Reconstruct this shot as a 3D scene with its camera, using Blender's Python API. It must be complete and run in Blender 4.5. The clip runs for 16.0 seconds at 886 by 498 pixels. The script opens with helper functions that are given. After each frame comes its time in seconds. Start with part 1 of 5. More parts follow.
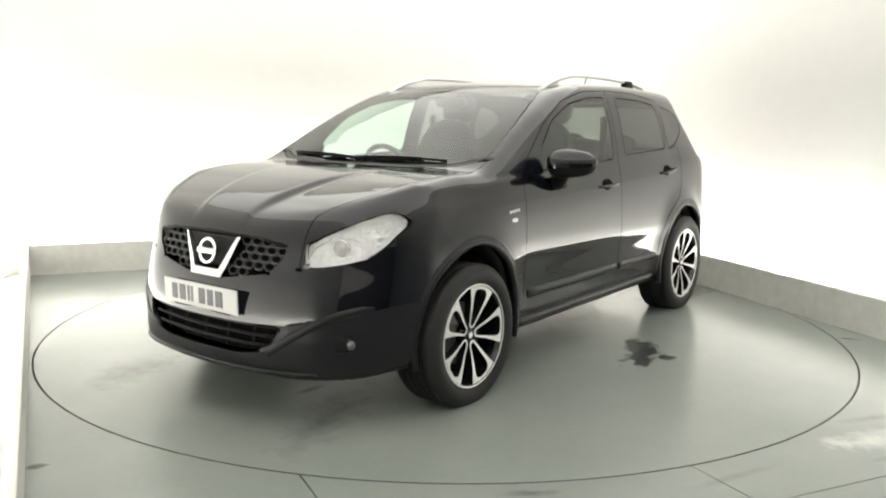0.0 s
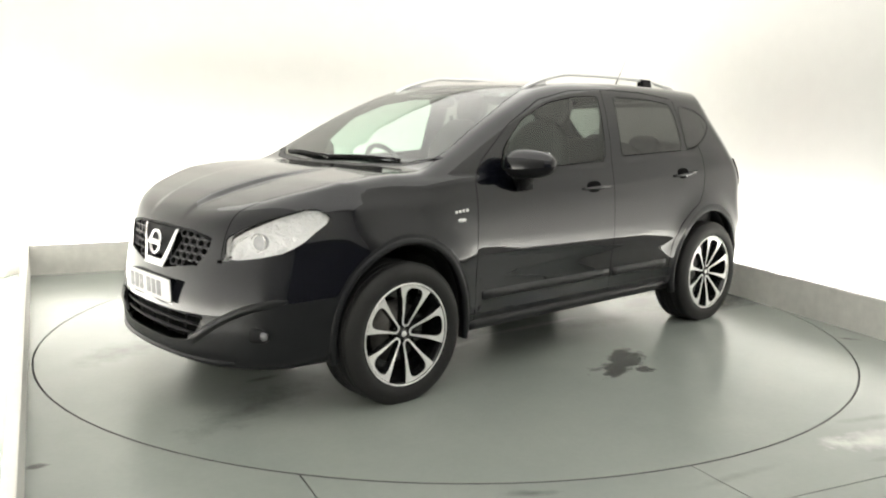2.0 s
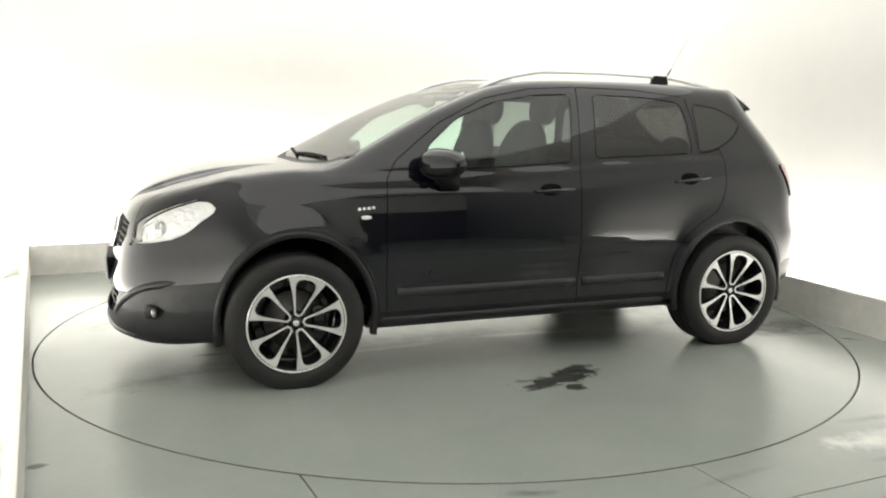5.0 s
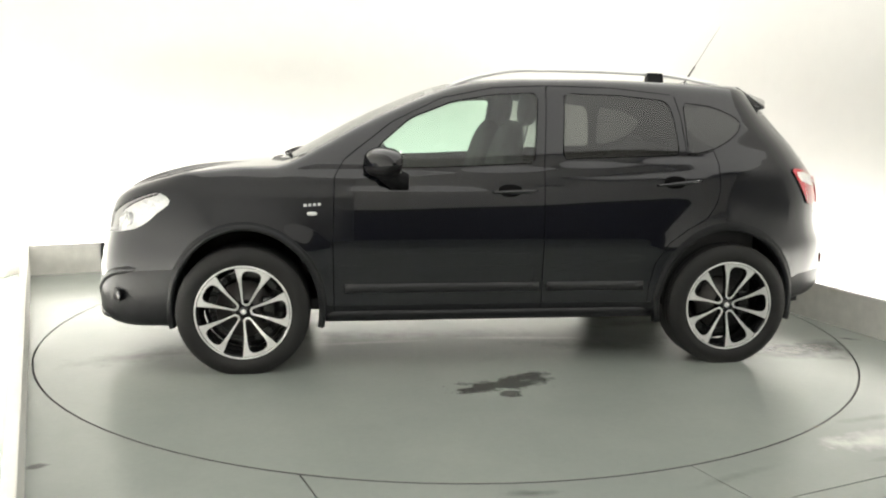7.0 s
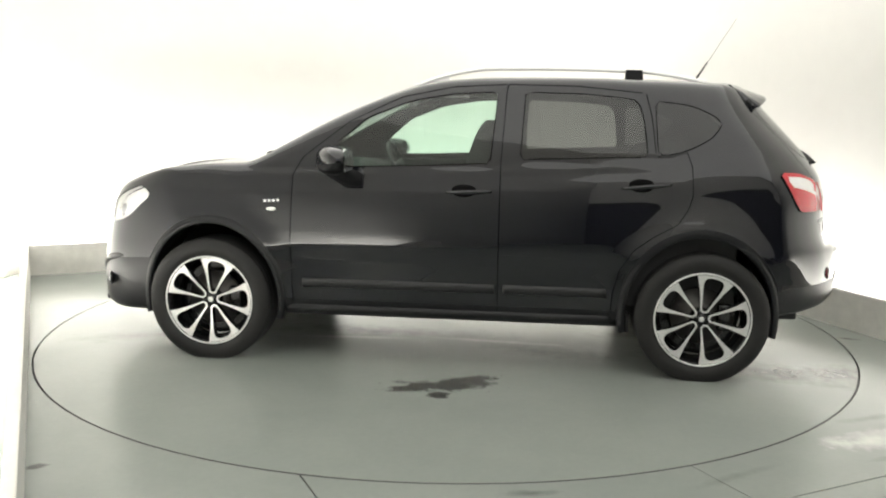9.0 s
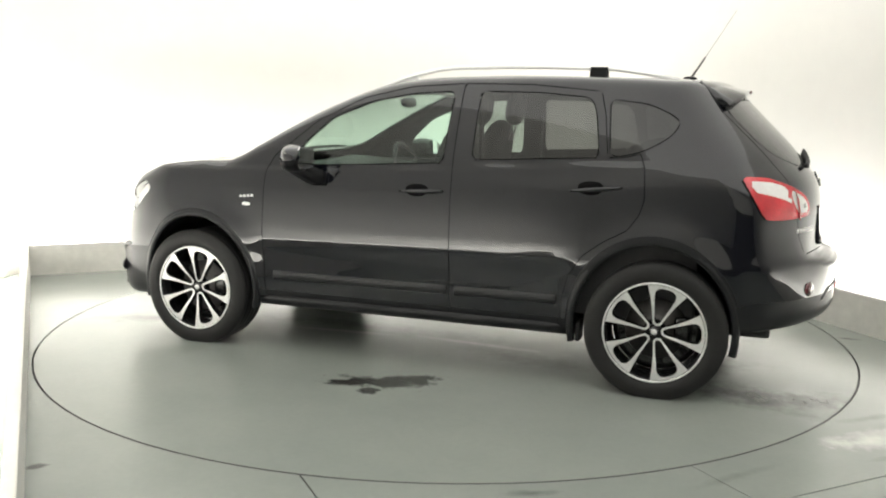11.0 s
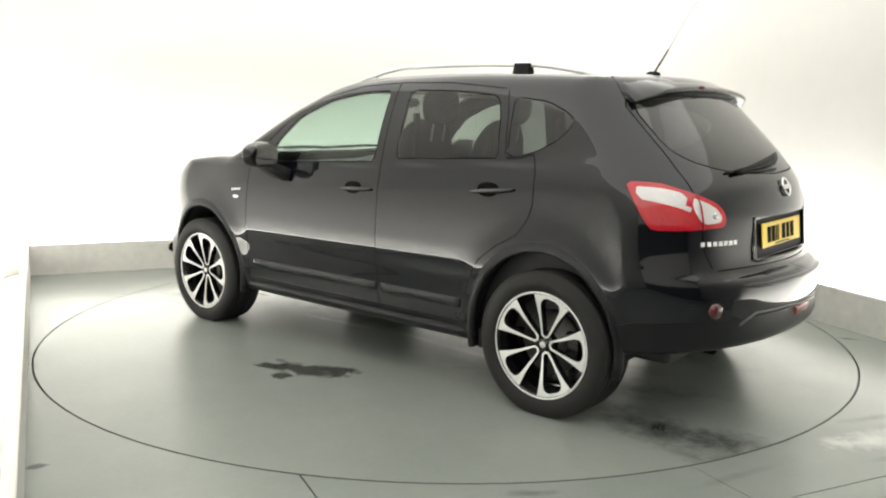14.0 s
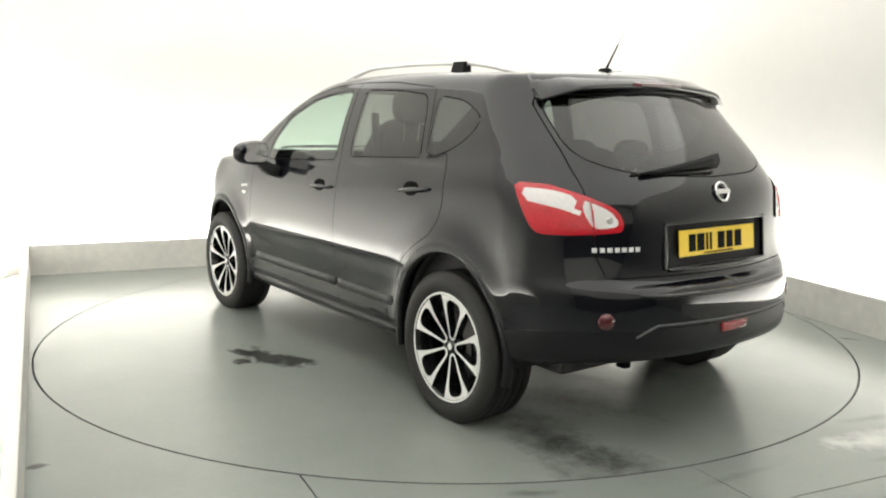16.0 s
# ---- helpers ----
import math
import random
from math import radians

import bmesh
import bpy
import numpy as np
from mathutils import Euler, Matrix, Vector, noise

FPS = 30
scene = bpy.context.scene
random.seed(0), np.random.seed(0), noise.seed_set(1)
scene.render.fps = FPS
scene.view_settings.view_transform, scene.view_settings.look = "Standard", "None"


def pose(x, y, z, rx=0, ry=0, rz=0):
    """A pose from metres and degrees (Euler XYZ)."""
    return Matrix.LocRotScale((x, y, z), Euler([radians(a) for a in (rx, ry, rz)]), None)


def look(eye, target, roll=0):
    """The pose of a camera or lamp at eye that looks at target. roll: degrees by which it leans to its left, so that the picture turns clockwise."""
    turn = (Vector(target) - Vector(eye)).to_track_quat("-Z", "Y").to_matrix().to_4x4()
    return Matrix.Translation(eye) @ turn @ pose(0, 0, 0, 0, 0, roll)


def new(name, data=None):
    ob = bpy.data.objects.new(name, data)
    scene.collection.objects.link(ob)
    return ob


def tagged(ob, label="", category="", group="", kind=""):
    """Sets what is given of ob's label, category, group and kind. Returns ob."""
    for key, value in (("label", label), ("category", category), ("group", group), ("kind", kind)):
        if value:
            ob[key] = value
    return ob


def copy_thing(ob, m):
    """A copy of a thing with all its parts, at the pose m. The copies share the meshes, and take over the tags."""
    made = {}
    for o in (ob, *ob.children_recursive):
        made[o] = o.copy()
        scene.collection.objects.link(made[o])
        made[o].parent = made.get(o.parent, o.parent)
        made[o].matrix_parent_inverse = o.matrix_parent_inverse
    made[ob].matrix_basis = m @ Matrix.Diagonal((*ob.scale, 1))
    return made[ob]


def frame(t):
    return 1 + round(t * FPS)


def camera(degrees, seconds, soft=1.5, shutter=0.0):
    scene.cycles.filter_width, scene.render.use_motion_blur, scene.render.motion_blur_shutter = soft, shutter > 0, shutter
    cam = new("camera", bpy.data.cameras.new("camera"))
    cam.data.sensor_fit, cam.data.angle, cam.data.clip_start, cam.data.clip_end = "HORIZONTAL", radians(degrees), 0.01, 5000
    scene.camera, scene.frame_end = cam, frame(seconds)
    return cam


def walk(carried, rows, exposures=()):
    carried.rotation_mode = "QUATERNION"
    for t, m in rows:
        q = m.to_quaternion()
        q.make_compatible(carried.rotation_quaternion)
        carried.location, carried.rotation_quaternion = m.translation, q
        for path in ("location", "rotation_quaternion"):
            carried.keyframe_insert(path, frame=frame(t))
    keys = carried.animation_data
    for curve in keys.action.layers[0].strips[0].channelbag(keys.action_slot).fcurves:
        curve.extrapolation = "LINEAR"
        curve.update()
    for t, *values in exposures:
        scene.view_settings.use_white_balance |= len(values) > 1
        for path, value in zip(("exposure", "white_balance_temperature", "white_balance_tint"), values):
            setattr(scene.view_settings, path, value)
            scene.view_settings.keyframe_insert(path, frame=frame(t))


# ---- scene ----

# ---------------------------------------------------------------- camera
cam = camera(57.0, 16.0, soft=2.1)
EYE, AIM = (0.0, -5.319, 1.330), (-0.0228, -0.3806, 0.5463)
walk(cam, [(0.0, look(EYE, AIM, 0.82)), (16.0, look(EYE, AIM, 0.82))])

# ---------------------------------------------------------------- world and large lights
world = bpy.data.worlds.new("world")
scene.world = world
world.use_nodes = True
world.node_tree.nodes["Background"].inputs["Color"].default_value = (0.9, 0.95, 1.0, 1)
world.node_tree.nodes["Background"].inputs["Strength"].default_value = 0.02
scene.view_settings.exposure = -0.13

SETBACK, WALL_H, KERB_H = 0.32, 3.3, 0.25
KERB_LINE = [(-0.72, -4.13), (-3.458, 1.324), (1.338, 3.455), (3.955, -3.56)]


def area(name, where, target, sx, sy, watts, colour=(1, 1, 1)):
    d = bpy.data.lights.new(name, "AREA")
    d.shape, d.size, d.size_y, d.energy, d.color = "RECTANGLE", sx, sy, watts, colour
    ob = new(name, d)
    ob.matrix_world = look(where, target)
    return ob


# ---------------------------------------------------------------- materials
def mat(name, colour, rough=0.5, metal=0.0, coat=0.0, grain=0.0, scale=40.0, bump=0.0, spread=0.0, relief=0.002, spec=0.5, emit=None):
    """A principled surface with noise at two scales in its colour, roughness and relief."""
    m = bpy.data.materials.new(name)
    m.use_nodes = True
    nt = m.node_tree
    b = nt.nodes["Principled BSDF"]
    b.inputs["Base Color"].default_value = (*colour, 1)
    b.inputs["Roughness"].default_value = rough
    b.inputs["Metallic"].default_value = metal
    b.inputs["Specular IOR Level"].default_value = spec
    b.inputs["Coat Weight"].default_value = coat
    b.inputs["Coat Roughness"].default_value = 0.045
    b.inputs["Coat IOR"].default_value = 1.54
    if emit:
        b.inputs["Emission Color"].default_value = (*emit[:3], 1)
        b.inputs["Emission Strength"].default_value = emit[3]
    if grain or bump or spread:
        co = nt.nodes.new("ShaderNodeTexCoord")
        fine, wide = nt.nodes.new("ShaderNodeTexNoise"), nt.nodes.new("ShaderNodeTexNoise")
        fine.inputs["Scale"].default_value, fine.inputs["Detail"].default_value = scale, 5
        wide.inputs["Scale"].default_value, wide.inputs["Detail"].default_value = scale / 14, 3
        nt.links.new(co.outputs["Object"], fine.inputs["Vector"])
        nt.links.new(co.outputs["Object"], wide.inputs["Vector"])
        add = nt.nodes.new("ShaderNodeMath")
        add.operation = "ADD"
        nt.links.new(fine.outputs["Fac"], add.inputs[0])
        nt.links.new(wide.outputs["Fac"], add.inputs[1])
        if grain:
            r = nt.nodes.new("ShaderNodeMapRange")
            r.inputs["From Min"].default_value, r.inputs["From Max"].default_value = 0.6, 1.4
            r.inputs["To Min"].default_value, r.inputs["To Max"].default_value = 1 - grain, 1 + grain
            mul = nt.nodes.new("ShaderNodeVectorMath")
            mul.operation = "SCALE"
            mul.inputs[0].default_value = colour
            nt.links.new(add.outputs[0], r.inputs["Value"])
            nt.links.new(r.outputs["Result"], mul.inputs["Scale"])
            nt.links.new(mul.outputs["Vector"], b.inputs["Base Color"])
        if spread:
            r = nt.nodes.new("ShaderNodeMapRange")
            r.inputs["From Min"].default_value, r.inputs["From Max"].default_value = 0.7, 1.3
            r.inputs["To Min"].default_value, r.inputs["To Max"].default_value = max(rough - spread, 0.01), rough + spread
            nt.links.new(add.outputs[0], r.inputs["Value"])
            nt.links.new(r.outputs["Result"], b.inputs["Roughness"])
        if bump:
            n = nt.nodes.new("ShaderNodeBump")
            n.inputs["Strength"].default_value, n.inputs["Distance"].default_value = bump, relief
            nt.links.new(add.outputs[0], n.inputs["Height"])
            nt.links.new(n.outputs["Normal"], b.inputs["Normal"])
    return m


def glass(name, tint, power=3.5, least=0.08):
    """A thin pane: what lies behind, tinted, and a mirror that grows towards the rim of sight."""
    m = bpy.data.materials.new(name)
    m.use_nodes = True
    nt = m.node_tree
    nt.nodes.remove(nt.nodes["Principled BSDF"])
    t, g, mix, fr = (nt.nodes.new(k) for k in ("ShaderNodeBsdfTransparent", "ShaderNodeBsdfGlossy", "ShaderNodeMixShader", "ShaderNodeLayerWeight"))
    t.inputs["Color"].default_value = (*tint, 1)
    g.inputs["Roughness"].default_value = 0.01
    fr.inputs["Blend"].default_value = 0.5
    p, s = nt.nodes.new("ShaderNodeMath"), nt.nodes.new("ShaderNodeMath")
    p.operation, s.operation = "POWER", "MULTIPLY_ADD"
    p.inputs[1].default_value, s.inputs[1].default_value, s.inputs[2].default_value = power, 0.98 - least, least
    nt.links.new(fr.outputs["Facing"], p.inputs[0])
    nt.links.new(p.outputs[0], s.inputs[0])
    nt.links.new(s.outputs[0], mix.inputs[0])
    nt.links.new(t.outputs[0], mix.inputs[1])
    nt.links.new(g.outputs[0], mix.inputs[2])
    nt.links.new(mix.outputs[0], nt.nodes["Material Output"].inputs["Surface"])
    return m


PAINT = mat("black_paint", (0.0045, 0.005, 0.0082), 0.22, 0.0, 1.0, grain=0.15, scale=900, spec=0.04)
PAINT.node_tree.nodes["Principled BSDF"].inputs["Coat IOR"].default_value = 1.62
PAINT.node_tree.nodes["Principled BSDF"].inputs["Coat Roughness"].default_value = 0.025
PLASTIC = mat("black_plastic", (0.008, 0.0085, 0.010), 0.36, grain=0.15, scale=500, bump=0.12, spec=0.35)
TRIM = mat("satin_door_trim", (0.016, 0.0165, 0.018), 0.48, grain=0.15, scale=400, bump=0.1)
SATIN = mat("satin_black", (0.008, 0.008, 0.009), 0.5, grain=0.1, scale=60, spec=0.15)
SEAL = mat("window_seal", (0.005, 0.005, 0.005), 0.7, grain=0.1, scale=60, spec=0.1)
RUBBER = mat("rubber", (0.015, 0.0147, 0.0145), 0.62, grain=0.3, scale=70, bump=0.12, spread=0.08, spec=0.35)
MESH = mat("grey_grille_plastic", (0.03, 0.03, 0.033), 0.32, grain=0.1, scale=60)
DISC = mat("worn_brake_disc", (0.13, 0.125, 0.12), 0.45, 0.9, grain=0.2, scale=60)
RIM_EDGE = mat("dark_steel_edge", (0.05, 0.05, 0.05), 0.5, 0.3, grain=0.2, scale=30)
STRIP = mat("dull_grey_strip", (0.10, 0.10, 0.105), 0.4, 0.3, grain=0.1, scale=60)
BOWL = mat("grey_bulb_bowl", (0.55, 0.53, 0.52), 0.25, 0.5, 0.5)
DARKRED = mat("dark_red_lens", (0.28, 0.008, 0.015), 0.15, 0.0, 1.0, grain=0.2, scale=70)
GAP = mat("shut_line", (0.004, 0.004, 0.004), 0.8, spec=0.08)
CHROME = mat("chrome", (0.82, 0.82, 0.82), 0.10, 1.0, grain=0.03, scale=30)
SILVER = mat("satin_silver", (0.84, 0.84, 0.83), 0.4, 0.3, grain=0.05, scale=80)
ALLOY = mat("machined_alloy", (0.80, 0.80, 0.79), 0.36, 0.6, grain=0.06, scale=120)
ALLOY_DARK = mat("black_alloy", (0.012, 0.012, 0.013), 0.25, 0.3, 0.6, grain=0.1, scale=80)
STEEL = mat("brake_steel", (0.42, 0.41, 0.40), 0.35, 1.0, grain=0.12, scale=60)
GLASS_F = glass("clear_glass", (0.70, 0.84, 0.76))
GLASS_W = glass("windscreen_glass", (0.76, 0.88, 0.81), 3.8, 0.07)
GLASS_R = glass("privacy_glass", (0.30, 0.31, 0.30))
GLASS_T = glass("tailgate_privacy_glass", (0.22, 0.225, 0.22))
GLASS_Q = glass("dark_privacy_glass", (0.11, 0.112, 0.112))
LENS = glass("lamp_lens", (0.99, 0.99, 0.99), 5.5, 0.035)
LAMP_IN = mat("lamp_reflector", (0.97, 0.97, 0.97), 0.25, 0.1, grain=0.06, scale=30, bump=0.9, relief=0.04)
RED = mat("red_lens", (0.56, 0.010, 0.022), 0.12, 0.0, 1.0, grain=0.2, scale=60, bump=0.5)
CLEAR = mat("white_lens", (0.80, 0.765, 0.755), 0.12, 0.0, 1.0, grain=0.08, scale=60, bump=0.5)
FABRIC = mat("black_seat_fabric", (0.020, 0.020, 0.021), 0.85, grain=0.3, scale=300, bump=0.3)
LINER = mat("grey_headliner", (0.30, 0.29, 0.27), 0.9, grain=0.08, scale=200)
CABIN = mat("black_cabin_plastic", (0.018, 0.018, 0.019), 0.6, grain=0.15, scale=200)
PLATE_W = mat("white_plate", (0.45, 0.45, 0.44), 0.35, grain=0.04, scale=40)
PLATE_Y = mat("yellow_plate", (0.95, 0.66, 0.015), 0.3, grain=0.05, scale=40)
INK = mat("black_ink", (0.010, 0.010, 0.010), 0.8, spec=0.1)
GREYINK = mat("grey_ink", (0.06, 0.06, 0.065), 0.4)
WALL = mat("white_wall_paint", (0.82, 0.81, 0.775), 0.85, grain=0.02, scale=8, bump=0.05)
KERB = mat("cream_kerb_paint", (0.66, 0.65, 0.61), 0.5, grain=0.12, scale=16, bump=0.1)
CEIL = mat("ceiling_paint", (0.8, 0.8, 0.78), 0.9, grain=0.03, scale=10)
# Dark tone stands for the unlit side of the room in reflections.
DARK = mat("unlit_side_tone", (0.065, 0.065, 0.067), 0.8, grain=0.1, scale=10)



def floor_material(name, stains):
    """Scuffed painted sheet; stains: x, y, length, width, turn, depth."""
    m = bpy.data.materials.new(name)
    m.use_nodes = True
    nt = m.node_tree
    N, L = nt.nodes.new, nt.links.new
    b = nt.nodes["Principled BSDF"]
    b.inputs["Specular IOR Level"].default_value = 0.7
    co = N("ShaderNodeTexCoord")

    def noise_node(scale, detail=5.0, rough=0.6):
        n = N("ShaderNodeTexNoise")
        n.inputs["Scale"].default_value, n.inputs["Detail"].default_value, n.inputs["Roughness"].default_value = scale, detail, rough
        L(co.outputs["Object"], n.inputs["Vector"])
        return n

    def math_node(op, a, c):
        n = N("ShaderNodeMath")
        n.operation = op
        for i, v in enumerate((a, c)):
            if isinstance(v, (int, float)):
                n.inputs[i].default_value = v
            else:
                L(v, n.inputs[i])
        return n.outputs[0]

    fine, wide, blot = noise_node(35), noise_node(1.3, 4), noise_node(9, 6, 0.7)
    tone = N("ShaderNodeValToRGB")
    tone.color_ramp.elements[0].position, tone.color_ramp.elements[1].position = 0.3, 0.72
    tone.color_ramp.elements[0].color, tone.color_ramp.elements[1].color = (0.232, 0.256, 0.236, 1), (0.282, 0.302, 0.276, 1)
    L(math_node("ADD", math_node("MULTIPLY", wide.outputs["Fac"], 0.75), math_node("MULTIPLY", fine.outputs["Fac"], 0.25)), tone.inputs[0])
    colour = tone.outputs[0]
    for x, y, rx, ry, turn, depth in stains:
        mp = N("ShaderNodeMapping")
        mp.vector_type = "TEXTURE"
        mp.inputs["Location"].default_value = (x, y, 0)
        mp.inputs["Rotation"].default_value = (0, 0, radians(turn))
        mp.inputs["Scale"].default_value = (rx, ry, 1)
        L(co.outputs["Object"], mp.inputs["Vector"])
        ln = N("ShaderNodeVectorMath")
        ln.operation = "LENGTH"
        L(mp.outputs[0], ln.inputs[0])
        v = math_node("ADD", math_node("SUBTRACT", 1.0, ln.outputs["Value"]), math_node("MULTIPLY", math_node("SUBTRACT", blot.outputs["Fac"], 0.5), 2.8 if abs(depth) > 0.85 else 2.0))
        r = N("ShaderNodeMapRange")
        r.inputs["From Min"].default_value, r.inputs["From Max"].default_value, r.inputs["To Max"].default_value = 0.0, 1.1 if abs(depth) < 0.85 else 0.4, abs(depth)
        L(v, r.inputs["Value"])
        mx = N("ShaderNodeMix")
        mx.data_type = "RGBA"
        L(r.outputs["Result"], mx.inputs["Factor"])
        L(colour, mx.inputs["A"])
        mx.inputs["B"].default_value = (0.03, 0.03, 0.028, 1) if depth > 0 else (0.66, 0.66, 0.62, 1)
        colour = mx.outputs["Result"]
    L(colour, b.inputs["Base Color"])
    b.inputs["Roughness"].default_value = 0.25
    return m


FLOORMAT = floor_material("floor_paint", [(0.32, -2.54, 0.12, 0.03, 5, 0.6), (-1.55, -2.38, 0.05, 0.03, 30, 0.85), (1.85, -1.97, 0.26, 0.10, 25, -0.75), (1.68, -2.02, 0.10, 0.07, 10, -0.6), (2.55, -0.31, 0.08, 0.02, -20, 0.8), (1.95, -1.72, 0.2, 0.04, 20, 0.5), (1.90, -2.14, 0.22, 0.025, 20, 0.5), (1.1, -2.38, 0.3, 0.03, 30, 0.2)])
TABLE = floor_material("turntable_paint", [(-0.13, 1.34, 0.28, 0.10, 8, 0.92), (-0.26, 1.22, 0.17, 0.06, 20, 0.9), (0.03, 1.41, 0.14, 0.06, 10, 0.9), (-0.13, 1.48, 0.05, 0.06, 0, 0.9), (1.55, 0.33, 0.10, 0.035, 0, 0.7), (1.92, -0.61, 0.35, 0.18, 20, 0.5), (-1.95, 0.86, 0.60, 0.20, -12, 0.80), (-2.2, 0.78, 0.30, 0.14, 10, 0.78), (-1.55, 0.45, 0.5, 0.18, 25, 0.5), (1.75, 0.66, 0.50, 0.16, 20, 0.45), (-0.7, 0.64, 0.5, 0.13, -10, 0.38), (-1.28, 0.14, 0.4, 0.12, 10, 0.45), (0.32, 0.34, 0.9, 0.16, 0, 0.5), (0.5, 0.50, 0.4, 0.04, 5, -0.35), (-0.35, 0.46, 0.5, 0.04, -4, -0.35), (0.9, -0.2, 0.5, 0.3, 30, 0.3), (-1.2, -1.0, 0.4, 0.2, 40, 0.3), (-1.5, -0.3, 0.5, 0.2, 0, 0.35)])



# ---------------------------------------------------------------- mesh helpers
def link(name, bm, material, parent=None, label="", smooth=True):
    me = bpy.data.meshes.new(name)
    bm.normal_update()
    bm.to_mesh(me)
    bm.free()
    for m in material if isinstance(material, (list, tuple)) else [material]:
        me.materials.append(m)
    if smooth:
        me.polygons.foreach_set("use_smooth", [True] * len(me.polygons))
    ob = new(name, me)
    if parent is not None:
        ob.parent = parent
    if label:
        ob["label"] = label
    return ob


def part(name, bm, material, parent, label="", smooth=True):
    return link(name, bm, material, parent, label, smooth)


def sharp(ob, angle=35):
    ob.data.set_sharp_from_angle(angle=radians(angle))
    return ob


def box(x0, x1, y0, y1, z0, z1, bevel=0.0, seg=2, m=None):
    bm = bmesh.new()
    bmesh.ops.create_cube(bm, size=1.0, matrix=Matrix.LocRotScale(((x0 + x1) / 2, (y0 + y1) / 2, (z0 + z1) / 2), None, (abs(x1 - x0), abs(y1 - y0), abs(z1 - z0))))
    if bevel:
        bmesh.ops.bevel(bm, geom=bm.edges[:], offset=bevel, segments=seg, profile=0.6, affect="EDGES")
    if m is not None:
        bm.transform(m)
    return bm


def merge(*bms):
    out = bmesh.new()
    for b in bms:
        me = bpy.data.meshes.new("tmp")
        b.to_mesh(me)
        b.free()
        out.from_mesh(me)
        bpy.data.meshes.remove(me)
    return out


def lathe(profile, n=48, axis="Y"):
    """Turn (radius, height) points round the y axis."""
    bm = bmesh.new()
    rings = []
    for r, h in profile:
        rings.append([bm.verts.new((r * math.cos(2 * math.pi * i / n), h, r * math.sin(2 * math.pi * i / n))) for i in range(n)])
    for a, b in zip(rings, rings[1:]):
        for i in range(n):
            bm.faces.new((a[i], a[(i + 1) % n], b[(i + 1) % n], b[i]))
    bmesh.ops.recalc_face_normals(bm, faces=bm.faces[:])
    return bm


def lathe_z(profile, n=48):
    bm = lathe(profile, n)
    bm.transform(Matrix.Rotation(math.pi / 2, 4, "X"))
    return bm


def pull(bm, faces):
    """Copy faces of bm into a bmesh of their own."""
    out = bmesh.new()
    made = {}
    for f in faces:
        vs = []
        for v in f.verts:
            if v not in made:
                made[v] = out.verts.new(v.co)
            vs.append(made[v])
        out.faces.new(vs)
    return out


def disc(r, h, n=32, centre=(0, 0, 0)):
    """A filled short cylinder along y."""
    bm = bmesh.new()
    bmesh.ops.create_cone(bm, cap_ends=True, segments=n, radius1=r, radius2=r, depth=h, matrix=Matrix.Translation(centre) @ Matrix.Rotation(math.pi / 2, 4, "X"))
    return bm


def tube(points, radius, n=10, taper=None):
    """A closed tube through points."""
    pts = [Vector(p) for p in points]
    bm = bmesh.new()
    rings = []
    for i, p in enumerate(pts):
        d = (pts[min(i + 1, len(pts) - 1)] - pts[max(i - 1, 0)]).normalized()
        side = d.cross(Vector((0, 0, 1)) if abs(d.z) < 0.95 else Vector((1, 0, 0))).normalized()
        up = side.cross(d)
        r = radius if taper is None else radius + (taper - radius) * i / (len(pts) - 1)
        rings.append([bm.verts.new(p + r * (math.cos(2 * math.pi * k / n) * side + math.sin(2 * math.pi * k / n) * up)) for k in range(n)])
    for a, b in zip(rings, rings[1:]):
        for k in range(n):
            bm.faces.new((a[k], a[(k + 1) % n], b[(k + 1) % n], b[k]))
    bm.faces.new(rings[0][::-1])
    bm.faces.new(rings[-1])
    bmesh.ops.recalc_face_normals(bm, faces=bm.faces[:])
    return bm


def prism(poly, thick, m=None, bevel=0.0):
    """A plate: a polygon in the xy plane, thick along z."""
    bm = bmesh.new()
    f = bm.faces.new([bm.verts.new((x, y, 0)) for x, y in poly])
    ext = bmesh.ops.extrude_face_region(bm, geom=[f])
    bmesh.ops.translate(bm, verts=[v for v in ext["geom"] if isinstance(v, bmesh.types.BMVert)], vec=(0, 0, thick))
    bmesh.ops.recalc_face_normals(bm, faces=bm.faces[:])
    if bevel:
        bmesh.ops.bevel(bm, geom=bm.edges[:], offset=bevel, segments=2, profile=0.6, affect="EDGES")
    if m is not None:
        bm.transform(m)
    return bm


def curve(xs, ys):
    """A smooth curve through points, without overshoot."""
    o = np.argsort(xs)
    xs, ys = np.array(xs, float)[o], np.array(ys, float)[o]
    h, d = np.diff(xs), np.diff(ys) / np.diff(xs)
    m = np.zeros(len(xs))
    m[0], m[-1] = d[0], d[-1]
    for i in range(1, len(xs) - 1):
        if d[i - 1] * d[i] > 0:
            w1, w2 = 2 * h[i] + h[i - 1], h[i] + 2 * h[i - 1]
            m[i] = (w1 + w2) / (w1 / d[i - 1] + w2 / d[i])

    def f(x):
        x = np.clip(x, xs[0], xs[-1])
        k = np.clip(np.searchsorted(xs, x) - 1, 0, len(xs) - 2)
        t = (x - xs[k]) / h[k]
        return (2 * t**3 - 3 * t**2 + 1) * ys[k] + (t**3 - 2 * t**2 + t) * h[k] * m[k] + (3 * t**2 - 2 * t**3) * ys[k + 1] + (t**3 - t**2) * h[k] * m[k + 1]

    return f


